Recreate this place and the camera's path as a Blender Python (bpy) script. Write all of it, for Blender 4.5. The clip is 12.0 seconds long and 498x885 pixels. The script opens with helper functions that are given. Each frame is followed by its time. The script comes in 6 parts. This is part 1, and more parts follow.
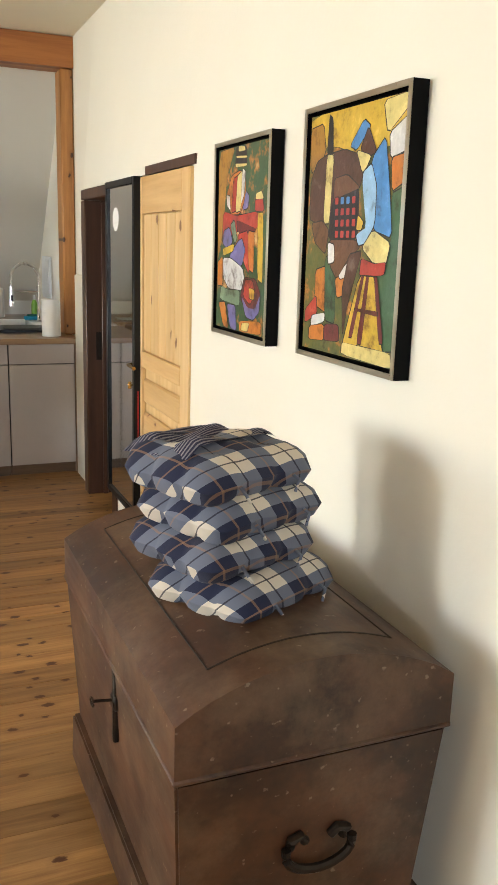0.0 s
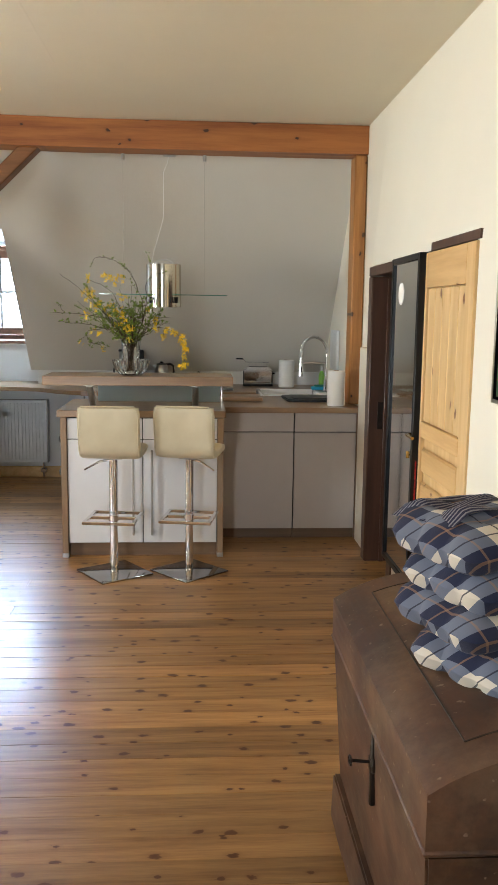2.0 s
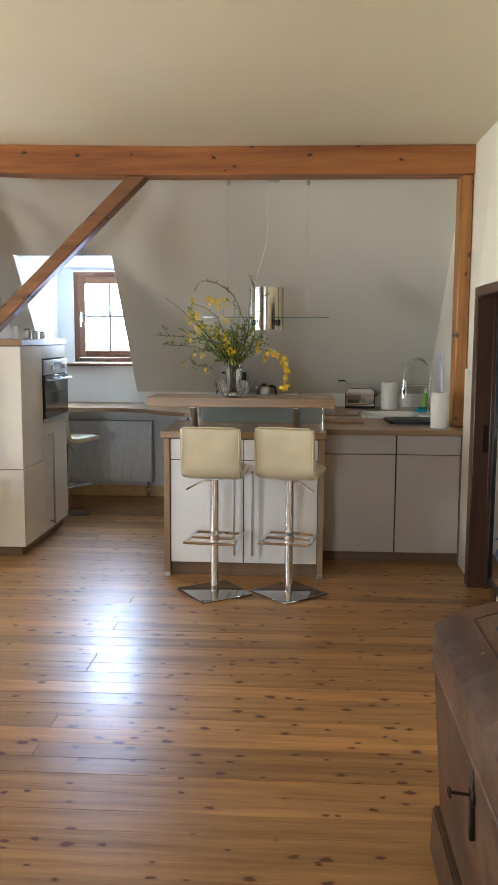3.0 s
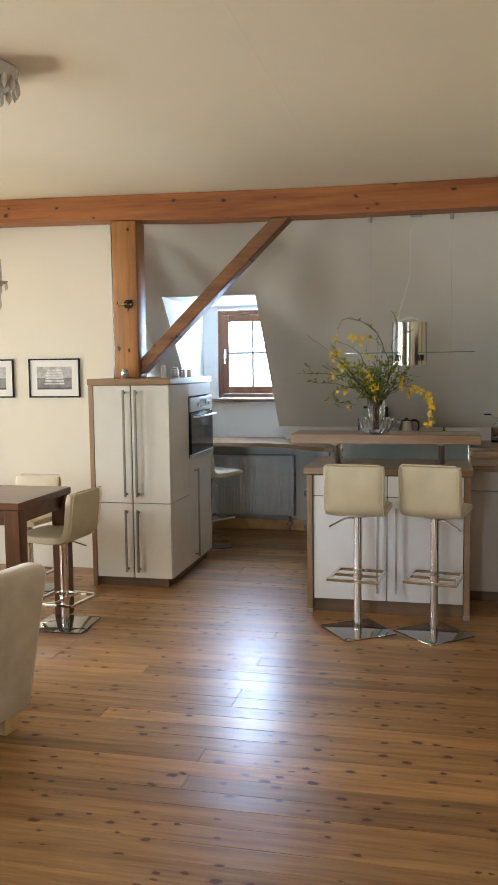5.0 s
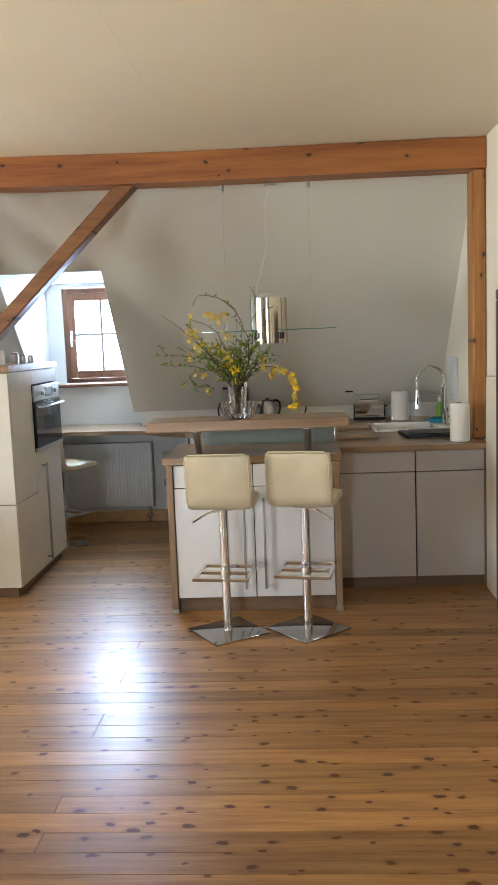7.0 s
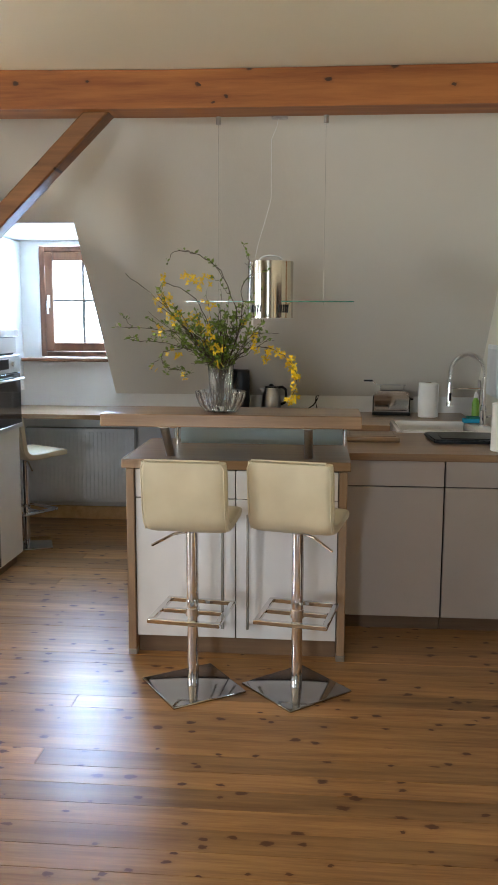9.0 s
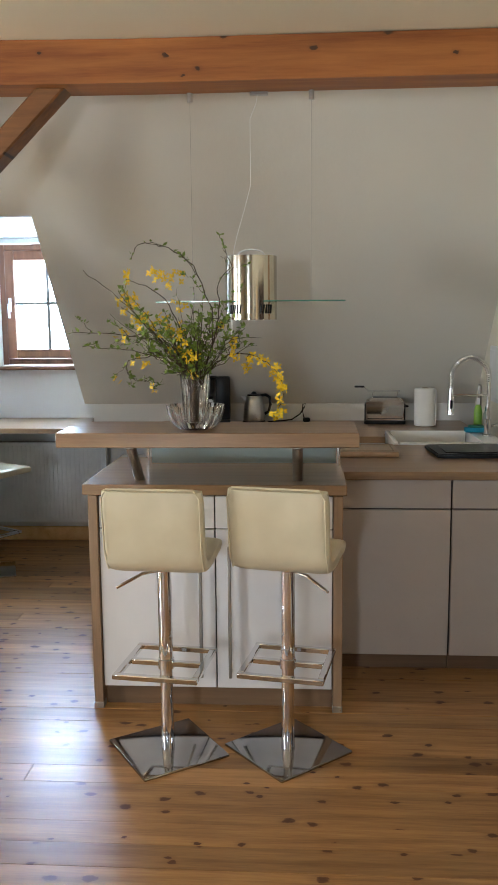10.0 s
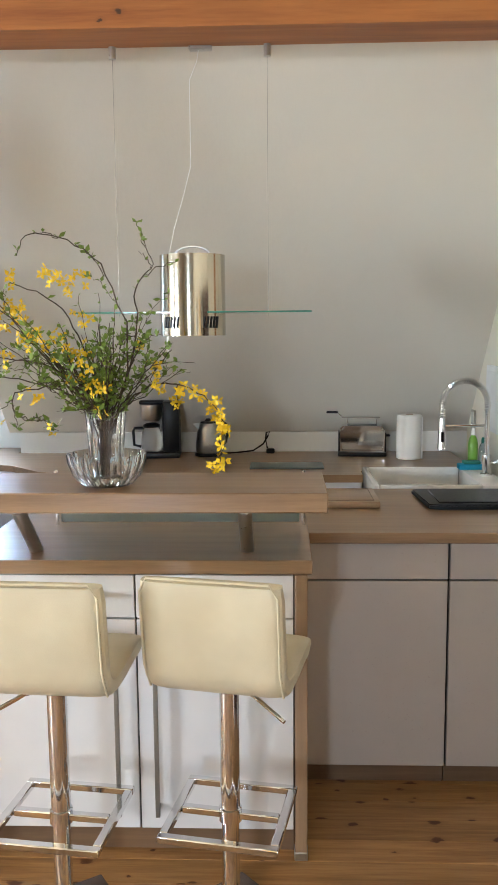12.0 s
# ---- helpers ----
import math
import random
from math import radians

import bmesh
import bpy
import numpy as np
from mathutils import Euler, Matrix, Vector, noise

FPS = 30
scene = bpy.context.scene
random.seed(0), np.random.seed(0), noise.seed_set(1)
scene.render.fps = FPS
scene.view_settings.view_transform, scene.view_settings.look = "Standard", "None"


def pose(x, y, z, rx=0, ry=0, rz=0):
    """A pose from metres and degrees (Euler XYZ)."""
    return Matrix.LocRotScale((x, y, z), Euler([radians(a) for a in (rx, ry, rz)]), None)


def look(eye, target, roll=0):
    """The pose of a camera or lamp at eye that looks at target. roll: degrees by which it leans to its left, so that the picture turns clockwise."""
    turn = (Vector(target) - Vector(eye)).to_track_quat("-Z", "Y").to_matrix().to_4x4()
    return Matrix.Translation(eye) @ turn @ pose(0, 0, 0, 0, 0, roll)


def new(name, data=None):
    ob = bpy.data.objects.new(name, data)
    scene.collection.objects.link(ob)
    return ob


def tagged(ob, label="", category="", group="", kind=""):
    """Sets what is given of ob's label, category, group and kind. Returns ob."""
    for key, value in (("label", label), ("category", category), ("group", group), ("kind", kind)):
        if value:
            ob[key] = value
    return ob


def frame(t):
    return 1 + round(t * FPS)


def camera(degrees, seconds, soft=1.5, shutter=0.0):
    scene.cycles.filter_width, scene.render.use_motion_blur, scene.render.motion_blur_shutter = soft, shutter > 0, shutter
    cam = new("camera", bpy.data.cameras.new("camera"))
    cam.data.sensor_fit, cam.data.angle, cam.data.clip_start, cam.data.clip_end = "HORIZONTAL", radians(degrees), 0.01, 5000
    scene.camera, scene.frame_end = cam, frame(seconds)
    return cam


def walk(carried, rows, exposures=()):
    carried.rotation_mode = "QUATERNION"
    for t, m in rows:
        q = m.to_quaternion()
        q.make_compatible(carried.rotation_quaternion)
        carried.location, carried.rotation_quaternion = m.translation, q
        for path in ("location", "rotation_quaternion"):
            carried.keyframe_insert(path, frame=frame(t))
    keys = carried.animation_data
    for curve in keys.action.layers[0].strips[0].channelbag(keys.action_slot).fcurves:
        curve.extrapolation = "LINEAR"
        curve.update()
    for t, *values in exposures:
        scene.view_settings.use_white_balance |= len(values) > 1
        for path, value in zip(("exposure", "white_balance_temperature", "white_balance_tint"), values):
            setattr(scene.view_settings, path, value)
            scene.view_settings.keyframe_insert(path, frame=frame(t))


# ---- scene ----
cam = camera(32.8, 12.0)
PATH = [
    (0, (-0.185, -0.519, 1.644), (0.573, 1.275, 1.192), 1.7),
    (0.5, (-0.179, -0.562, 1.635), (0.345, 1.317, 1.195), 1.2),
    (1, (-0.183, -0.588, 1.642), (0.178, 1.338, 1.245), 0.9),
    (1.5, (-0.173, -0.6, 1.647), (0.087, 1.356, 1.324), 0.7),
    (2, (-0.176, -0.599, 1.645), (-0.054, 1.374, 1.344), 0.7),
    (2.5, (-0.167, -0.591, 1.642), (-0.203, 1.388, 1.356), 0.2),
    (3, (-0.165, -0.603, 1.641), (-0.285, 1.377, 1.39), 0.3),
    (3.5, (-0.151, -0.585, 1.645), (-0.392, 1.389, 1.431), 0.7),
    (5.5, (-0.2, -0.642, 1.693), (-0.654, 1.298, 1.518), -0.9),
    (6, (-0.199, -0.6, 1.689), (-0.57, 1.357, 1.514), -1.5),
    (6.5, (-0.239, -0.436, 1.74), (-0.466, 1.541, 1.536), -2.4),
    (7, (-0.259, -0.178, 1.709), (-0.372, 1.805, 1.47), -2.2),
    (7.5, (-0.196, 0.099, 1.701), (-0.312, 2.078, 1.437), -1.6),
    (9.5, (-0.133, 1.271, 1.67), (-0.303, 3.243, 1.382), 0.5),
    (10, (-0.165, 1.534, 1.676), (-0.294, 3.51, 1.393), -0.5),
    (10.5, (-0.138, 1.792, 1.663), (-0.269, 3.765, 1.364), -0.5),
    (11, (-0.07, 2.025, 1.67), (-0.224, 3.998, 1.382), -0.2),
    (11.5, (-0.061, 2.243, 1.668), (-0.156, 4.223, 1.403), -0.3),
    (12, (-0.08, 2.459, 1.701), (-0.156, 4.441, 1.44), -0.5),
]
EXPOSURES = [(0.0, 0.77, 6500, 10), (1.0, 0.57, 6500, 10), (1.5, 0.67, 6400, 10), (2.5, 0.52, 6300, 10), (3.5, 0.42, 6300, 10), (5.5, 0.17, 6300, 10), (6.5, 0.17, 6300, 10), (7.0, 0.60, 6300, 10), (7.5, 0.55, 6300, 10), (9.5, 0.43, 6200, 10), (10.5, 0.69, 6200, 10), (11.2, 0.85, 5950, 10), (12.0, 1.15, 5950, 10)]
walk(cam, [(t, look(eye, target, roll)) for t, eye, target, roll in PATH], EXPOSURES)
LEFT_W, BOUNCE_W, BACK_W, DORMER_W, OUTSIDE = 66, 35, 42, 24, 27.0


# ---- world, sun, lights ----
world = bpy.data.worlds.new("sky")
scene.world = world
world.use_nodes = True
wn = world.node_tree
sky = wn.nodes.new("ShaderNodeTexSky")
sky.sky_type = "NISHITA"
sky.sun_disc = False
sky.sun_elevation, sky.sun_rotation = radians(44), radians(285)
wn.links.new(sky.outputs[0], wn.nodes["Background"].inputs[0])
wn.nodes["Background"].inputs[1].default_value = 0.12

sun = new("sun", bpy.data.lights.new("sun", "SUN"))
sun.data.energy, sun.data.angle, sun.data.color = 5.0, radians(0.5), (1.0, 0.93, 0.80)
sun.matrix_world = look((-9, 4, 9), (0, 2.0, 0.2))


def window_lamp(eye, target, w, h, watts, color, spread=180):
    la = bpy.data.lights.new("window_light", "AREA")
    la.shape, la.size, la.size_y, la.energy, la.color = "RECTANGLE", w, h, watts, color
    la.spread = radians(spread)
    ob = new("window_light", la)
    ob.matrix_world = look(eye, target)
    return ob


DAY = (0.81, 0.91, 1.0)
window_lamp((-6.15, 1.55, 1.75), (0, 1.3, 0.0), 0.7, 0.9, LEFT_W, DAY, 140)
window_lamp((-6.15, 3.9, 1.75), (0, 3.0, 0.0), 0.8, 1.0, LEFT_W * 0.6, DAY, 140)
# Two added lamps stand in for warm bounce light rising to the ceiling.
BOUNCE = (1.0, 0.92, 0.68)
window_lamp((-6.15, 1.2, 1.2), (0, 1.8, 3.4), 1.8, 0.6, BOUNCE_W, BOUNCE, 140)
window_lamp((-6.15, 4.1, 1.2), (0, 3.6, 3.4), 1.4, 0.6, BOUNCE_W * 1.0, BOUNCE, 140)
window_lamp((-2.4, -6.45, 1.7), (-1.4, 5, 0.7), 0.8, 1.0, BACK_W, DAY, 110)
window_lamp((-2.16, 7.93, 1.9), (-2.0, 4, 0.4), 0.6, 0.8, DORMER_W, (0.46, 0.68, 1.0))

# ---- materials ----


class Mat:
    """A small writer of node materials."""

    def __init__(self, name, color=(0.8, 0.8, 0.8), rough=0.5, metal=0.0):
        self.m = bpy.data.materials.new(name)
        self.m.use_nodes = True
        self.t = self.m.node_tree
        self.b = self.t.nodes["Principled BSDF"]
        self.put("Base Color", (*color, 1)), self.put("Roughness", rough), self.put("Metallic", metal)

    def put(self, key, value):
        self.b.inputs[key].default_value = value
        return self

    def node(self, kind, **values):
        n = self.t.nodes.new(kind)
        for k, v in values.items():
            n.inputs[k].default_value = v
        return n

    def link(self, a, b):
        self.t.links.new(a, b)

    def coords(self, scale=(1, 1, 1), world=False):
        m = self.node("ShaderNodeMapping")
        m.inputs["Scale"].default_value = scale
        if world:
            self.link(self.node("ShaderNodeNewGeometry").outputs["Position"], m.inputs[0])
        else:
            self.link(self.node("ShaderNodeTexCoord").outputs["Object"], m.inputs[0])
        return m.outputs[0]

    def noise(self, vec, scale, detail=4.0, rough=0.55):
        n = self.node("ShaderNodeTexNoise", Scale=scale, Detail=detail, Roughness=rough)
        self.link(vec, n.inputs["Vector"])
        return n.outputs["Fac"]

    def ramp(self, fac, stops, constant=False):
        r = self.node("ShaderNodeValToRGB")
        e = r.color_ramp.elements
        while len(e) < len(stops):
            e.new(0.5)
        for k, (p, c) in zip(e, stops):
            k.position, k.color = p, (*c, 1)
        if constant:
            r.color_ramp.interpolation = "CONSTANT"
        self.link(fac, r.inputs[0])
        return r.outputs[0]

    def mix(self, fac, a, b, blend="MIX"):
        n = self.t.nodes.new("ShaderNodeMix")
        n.data_type, n.blend_type = "RGBA", blend
        for sock, v in ((n.inputs[0], fac), (n.inputs[6], a), (n.inputs[7], b)):
            if isinstance(v, (int, float)):
                sock.default_value = v
            elif isinstance(v, tuple):
                sock.default_value = (*v, 1)
            else:
                self.link(v, sock)
        return n.outputs[2]

    def math(self, op, a, b=0.0):
        n = self.t.nodes.new("ShaderNodeMath")
        n.operation = op
        for sock, v in zip(n.inputs, (a, b)):
            if isinstance(v, (int, float)):
                sock.default_value = v
            else:
                self.link(v, sock)
        return n.outputs[0]

    def color(self, sock):
        self.link(sock, self.b.inputs["Base Color"])
        return self

    def rough(self, fac, lo, hi):
        r = self.node("ShaderNodeMapRange")
        r.inputs["To Min"].default_value, r.inputs["To Max"].default_value = lo, hi
        self.link(fac, r.inputs[0])
        self.link(r.outputs[0], self.b.inputs["Roughness"])
        return self

    def bump(self, fac, strength=0.2, dist=0.002):
        n = self.node("ShaderNodeBump", Strength=strength, Distance=dist)
        self.link(fac, n.inputs["Height"])
        self.link(n.outputs[0], self.b.inputs["Normal"])
        return self


def plain(name, color, rough=0.5, metal=0.0, vary=0.06, scale=8.0, bump=0.05, spec=0.5):
    """Paint, metal or plastic with slight stains and relief."""
    k = Mat(name, color, rough, metal).put("Specular IOR Level", spec)
    v = k.coords(world=True)
    f = k.noise(v, scale, 5)
    k.color(k.ramp(f, [(0.3, tuple(c * (1 - vary) for c in color)), (0.7, tuple(min(1, c * (1 + vary)) for c in color))]))
    g = k.noise(v, scale * 14, 3)
    k.rough(g, max(0.02, rough - 0.07), min(1, rough + 0.07))
    if bump:
        k.bump(g, bump, 0.001)
    return k.m


def plaster(name, color):
    k = Mat(name, color, 0.9)
    v = k.coords(world=True)
    big, fine = k.noise(v, 0.9, 3), k.noise(v, 60, 5)
    mid = k.noise(v, 5, 3)
    k.color(k.ramp(big, [(0.3, tuple(c * 0.95 for c in color)), (0.7, color)]))
    k.bump(k.math("ADD", k.math("MULTIPLY", fine, 0.35), k.math("MULTIPLY", mid, 1.6)), 0.28, 0.006)
    return k.m


def wood(name, dark, light, rough=0.45, along="x", knots=0.0, grain=1.0, world=False, shade=0.1, coat=0.0, knotc=(0.05, 0.018, 0.006), kscale=1.0, plane="xy", cupped=False):
    """Timber: stretched grain, soft year rings, knots and a tone for each piece."""
    k = Mat(name, light, rough)
    s = {"x": (0.6, 9, 9), "y": (9, 0.6, 9), "z": (9, 9, 0.6)}[along]
    off = k.node("ShaderNodeObjectInfo").outputs["Random"]
    base = k.coords(world=world)
    shift = k.node("ShaderNodeVectorMath")
    shift.operation = "ADD"
    comb = k.node("ShaderNodeCombineXYZ")
    for n in range(3):
        k.link(k.math("MULTIPLY", off, (37.0, 53.0, 71.0)[n]), comb.inputs[n])
    k.link(base, shift.inputs[0]), k.link(comb.outputs[0], shift.inputs[1])
    st = k.node("ShaderNodeMapping")
    st.inputs["Scale"].default_value = tuple(c * grain for c in s)
    k.link(shift.outputs[0], st.inputs[0])
    g = k.noise(st.outputs[0], 1.6, 6, 0.6)
    f = k.noise(st.outputs[0], 9, 4, 0.7)
    both = k.math("ADD", k.math("MULTIPLY", g, 0.72), k.math("MULTIPLY", f, 0.28))
    col = k.ramp(both, [(0.34, dark), (0.62, light)])
    tone = k.ramp(off, [(0.0, (1 - shade,) * 3), (1.0, (1 + shade * 0.5,) * 3)])
    col = k.mix(1.0, col, tone, "MULTIPLY")
    if knots:
        sp, cb = k.node("ShaderNodeSeparateXYZ"), k.node("ShaderNodeCombineXYZ")
        k.link(shift.outputs[0], sp.inputs[0])
        for n, ax in enumerate(plane):
            k.link(k.math("MULTIPLY", sp.outputs["xyz".index(ax)], (0.62 if ax == along else 1.0) * 7.5 * kscale), cb.inputs[n])
        vo = k.node("ShaderNodeTexVoronoi", Scale=1.0, Randomness=1.0)
        vo.voronoi_dimensions = "2D"
        k.link(cb.outputs[0], vo.inputs["Vector"])
        pick = k.math("GREATER_THAN", k.math("FRACT", k.math("MULTIPLY", vo.outputs["Color"], 7.31)), 1 - knots)
        wob = k.math("ADD", vo.outputs["Distance"], k.math("MULTIPLY", k.math("SUBTRACT", k.noise(cb.outputs[0], 5, 3), 0.5), 0.28 if cupped else 0.22))
        wob = k.math("DIVIDE", wob, k.math("ADD", 0.4, k.math("MULTIPLY", k.math("FRACT", k.math("MULTIPLY", vo.outputs["Color"], 13.7)), 0.85)))
        spot = k.ramp(wob, [(0.07, (1, 1, 1)), (0.115, (0.85, 0.85, 0.85)), (0.15, (0.18, 0.18, 0.18)), (0.32, (0, 0, 0))])
        col = k.mix(k.math("MULTIPLY", spot, pick), col, knotc)
    k.color(col)
    k.rough(f, rough - 0.08, rough + 0.1)
    relief = both
    if cupped:
        wide = k.node("ShaderNodeMapping")
        wide.inputs["Scale"].default_value = (1.6, 9.0, 1.0)
        k.link(shift.outputs[0], wide.inputs[0])
        k.put("Specular IOR Level", 0.36)
        relief = k.math("ADD", both, k.math("MULTIPLY", k.noise(wide.outputs[0], 1.5, 2), 2.6))
    k.bump(relief, 0.16 if cupped else 0.12, 0.0015)
    if coat:
        k.put("Coat Weight", coat).put("Coat Roughness", 0.16)
    return k.m


def plaid(name):
    """Woven check in navy, sky blue and cream with thin lines."""
    k = Mat(name, (0.2, 0.25, 0.4), 0.95)
    sep = k.node("ShaderNodeSeparateXYZ")
    slant = k.node("ShaderNodeSeparateXYZ")
    k.link(k.coords(), slant.inputs[0])
    roll = k.node("ShaderNodeCombineXYZ")
    k.link(k.math("ADD", slant.outputs[0], k.math("MULTIPLY", slant.outputs[2], 0.45)), roll.inputs[0])
    k.link(k.math("ADD", slant.outputs[1], slant.outputs[2]), roll.inputs[1])
    k.link(roll.outputs[0], sep.inputs[0])
    navy, grey, cream = (0.010, 0.014, 0.042), (0.120, 0.135, 0.185), (0.56, 0.51, 0.43)
    us = []
    for n, off in ((0, 0.13), (1, 0.36)):
        u = k.math("FRACT", k.math("ADD", k.math("MULTIPLY", sep.outputs[n], 6.4), 10 + off))
        us.append((u, k.math("GREATER_THAN", u, 0.5)))
    both = k.math("MULTIPLY", k.math("ADD", us[0][1], us[1][1]), 0.5)
    col = k.ramp(both, [(0.0, navy), (0.25, grey), (0.75, cream)], True)
    for u, _ in us:
        for c, at, half, amount in (((0.012, 0.013, 0.03), 0.75, 0.016, 0.85), ((0.30, 0.17, 0.09), 0.25, 0.018, 0.45)):
            d = k.math("LESS_THAN", k.math("ABSOLUTE", k.math("SUBTRACT", u, at)), half)
            col = k.mix(k.math("MULTIPLY", d, amount), col, c)
    k.color(col)
    wv = k.noise(k.coords((1, 1, 1)), 420, 2)
    cr = k.noise(k.coords((1, 1, 1)), 16, 4)
    k.bump(k.math("ADD", k.math("MULTIPLY", wv, 0.15), cr), 0.35, 0.008)
    k.put("Sheen Weight", 0.05)
    return k.m


M_WALL = plaster("cream_plaster", (0.81, 0.77, 0.665))
M_WHITE = plaster("white_plaster", (0.78, 0.765, 0.73))
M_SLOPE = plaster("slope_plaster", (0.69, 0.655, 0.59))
M_CEIL = plaster("ceiling_plaster", (0.75, 0.68, 0.54))
M_FLOOR = wood("pine_floorboard", (0.225, 0.103, 0.035), (0.475, 0.260, 0.097), 0.33, "x", 0.5, 1.5, shade=0.36, coat=0.1, knotc=(0.085, 0.022, 0.006), kscale=1.5, cupped=True)
M_GAP = plain("floor_joint", (0.05, 0.025, 0.012), 0.8)
M_BEAM = wood("orange_beam_timber", (0.24, 0.072, 0.014), (0.45, 0.165, 0.040), 0.5, "x", 0.3, 0.8, kscale=1.5, plane="xz")
M_BRACE = wood("brown_brace_timber", (0.15, 0.058, 0.016), (0.29, 0.125, 0.04), 0.5, "x", 0.3, 0.8, kscale=1.5, plane="xz")
M_POST = wood("orange_post_timber", (0.23, 0.088, 0.020), (0.46, 0.21, 0.062), 0.5, "z", 0.3, 0.8, kscale=1.5, plane="xz")
M_OAK = wood("oak_worktop", (0.225, 0.13, 0.065), (0.345, 0.215, 0.115), 0.32, "x", 0, 1.3, coat=0.3)
M_OAKZ = wood("oak_panel", (0.23, 0.145, 0.085), (0.33, 0.215, 0.125), 0.45, "z", 0, 1.3)
M_PLINTH = wood("oak_plinth", (0.13, 0.075, 0.04), (0.2, 0.12, 0.065), 0.45, "x", 0, 1.3)
M_PINEDOOR = wood("pale_pine", (0.60, 0.37, 0.15), (0.74, 0.52, 0.26), 0.42, "z", 0.3, 1.0, shade=0.06, knotc=(0.2, 0.075, 0.02), plane="yz")
M_PINERAIL = wood("pale_pine_rail", (0.56, 0.32, 0.12), (0.72, 0.48, 0.22), 0.42, "y", 0.3, 1.0, shade=0.06, knotc=(0.2, 0.075, 0.02), plane="yz")
M_DARKDOOR = wood("dark_brown_timber", (0.05, 0.022, 0.012), (0.09, 0.04, 0.022), 0.4, "z", 0, 1.0)
M_WINFRAME = wood("reddish_window_timber", (0.13, 0.05, 0.022), (0.22, 0.09, 0.04), 0.4, "z", 0, 1.0)
M_TABLE = wood("walnut_table_timber", (0.07, 0.028, 0.014), (0.15, 0.065, 0.032), 0.3, "x", 0, 1.0, coat=0.3)


def scuffed(name, dark, light, along, plane):
    """Old waxed chest timber with pale scuffs and flecks."""
    m = wood(name, dark, light, 0.5, along, 0.05, 0.7, shade=0.03, plane=plane)
    k = Mat(name + "_spare")
    bpy.data.materials.remove(k.m)
    k.m, k.t = m, m.node_tree
    k.b = k.t.nodes["Principled BSDF"]
    old = k.b.inputs["Base Color"].links[0].from_socket
    v = k.coords()
    fleck = k.ramp(k.noise(v, 55, 2, 0.4), [(0.70, (0, 0, 0)), (0.76, (0.7, 0.7, 0.7))])
    worn = k.ramp(k.noise(v, 5, 6, 0.7), [(0.47, (0, 0, 0)), (0.74, (0.9, 0.9, 0.9))])
    deep = k.ramp(k.noise(v, 3.3, 5, 0.65), [(0.32, (0.42, 0.37, 0.34)), (0.62, (1.3, 1.2, 1.1))])
    col = k.mix(1.0, old, deep, "MULTIPLY")
    col = k.mix(k.math("MULTIPLY", worn, 0.55), col, (0.21, 0.135, 0.075))
    k.color(k.mix(k.math("MULTIPLY", fleck, 0.6), col, (0.34, 0.27, 0.19)))
    return m


M_CHEST = scuffed("worn_chest_timber", (0.032, 0.013, 0.006), (0.080, 0.034, 0.015), "y", "xy")
M_CHESTZ = scuffed("worn_chest_base_timber", (0.042, 0.018, 0.009), (0.088, 0.039, 0.019), "y", "yz")
M_LINE = plain("dark_inlay", (0.02, 0.012, 0.008), 0.6)
M_GLOSS = plain("gloss_white_lacquer", (0.74, 0.73, 0.735), 0.16, vary=0.02, bump=0.0)
# Sink-run fronts: the darker, warmer colour carries the shade they stand in.
M_SHADED_LACQUER = plain("satin_shaded_lacquer", (0.48, 0.425, 0.385), 0.3, vary=0.02, bump=0.0)
M_CREAMFRIDGE = plain("gloss_cream_lacquer", (0.70, 0.67, 0.61), 0.18, vary=0.02, bump=0.0)
# Near-black carcass colour puts the shade into the gaps between fronts.
M_SHADOWGAP = plain("gap_shade", (0.03, 0.025, 0.02), 0.8)
M_CHROME = plain("chrome", (0.75, 0.75, 0.76), 0.06, 1.0, 0.03, bump=0.0)
M_PLATE = plain("polished_base_steel", (0.40, 0.40, 0.41), 0.09, 1.0, 0.04, bump=0.0)
M_STEEL = plain("brushed_steel", (0.50, 0.49, 0.47), 0.3, 1.0, 0.05)
M_LAMPSTEEL = plain("polished_lamp_steel", (0.52, 0.475, 0.385), 0.12, 1.0, 0.04, 4, 0.02)
M_GREYMETAL = plain("grey_handle_metal", (0.30, 0.28, 0.25), 0.35, 0.9)
M_BLACK = plain("black_plastic", (0.005, 0.005, 0.006), 0.36, spec=0.25)
M_MATT = plain("matt_black_paint", (0.004, 0.004, 0.004), 0.7, spec=0.08)
M_BLACKGLASS = plain("black_oven_glass", (0.01, 0.01, 0.012), 0.06, bump=0.0)
M_WHITEPL = plain("white_ceramic", (0.80, 0.79, 0.77), 0.12, vary=0.02, bump=0.0)
M_RAD = plain("white_radiator_paint", (0.76, 0.77, 0.78), 0.4)
M_PAPER = plain("white_paper", (0.83, 0.82, 0.80), 0.95, vary=0.03)
M_IRON = plain("dark_forged_iron", (0.035, 0.026, 0.02), 0.5, 0.8, 0.3, 20, 0.3)
M_BRASS = plain("brass", (0.55, 0.38, 0.14), 0.25, 1.0)
M_PEWTER = plain("champagne_frame_metal", (0.50, 0.46, 0.36), 0.3, 0.9)
M_STEM = plain("brown_twig", (0.055, 0.036, 0.018), 0.8, vary=0.3)
M_YELLOW = plain("yellow_petal", (0.85, 0.58, 0.01), 0.6, vary=0.2, scale=30)
M_LEAF = plain("green_leaf", (0.15, 0.22, 0.025), 0.6, vary=0.3, scale=30)
M_GREENPL = plain("green_soap_bottle", (0.20, 0.42, 0.05), 0.3)
M_BLUESP = plain("blue_sponge", (0.02, 0.28, 0.45), 0.9)
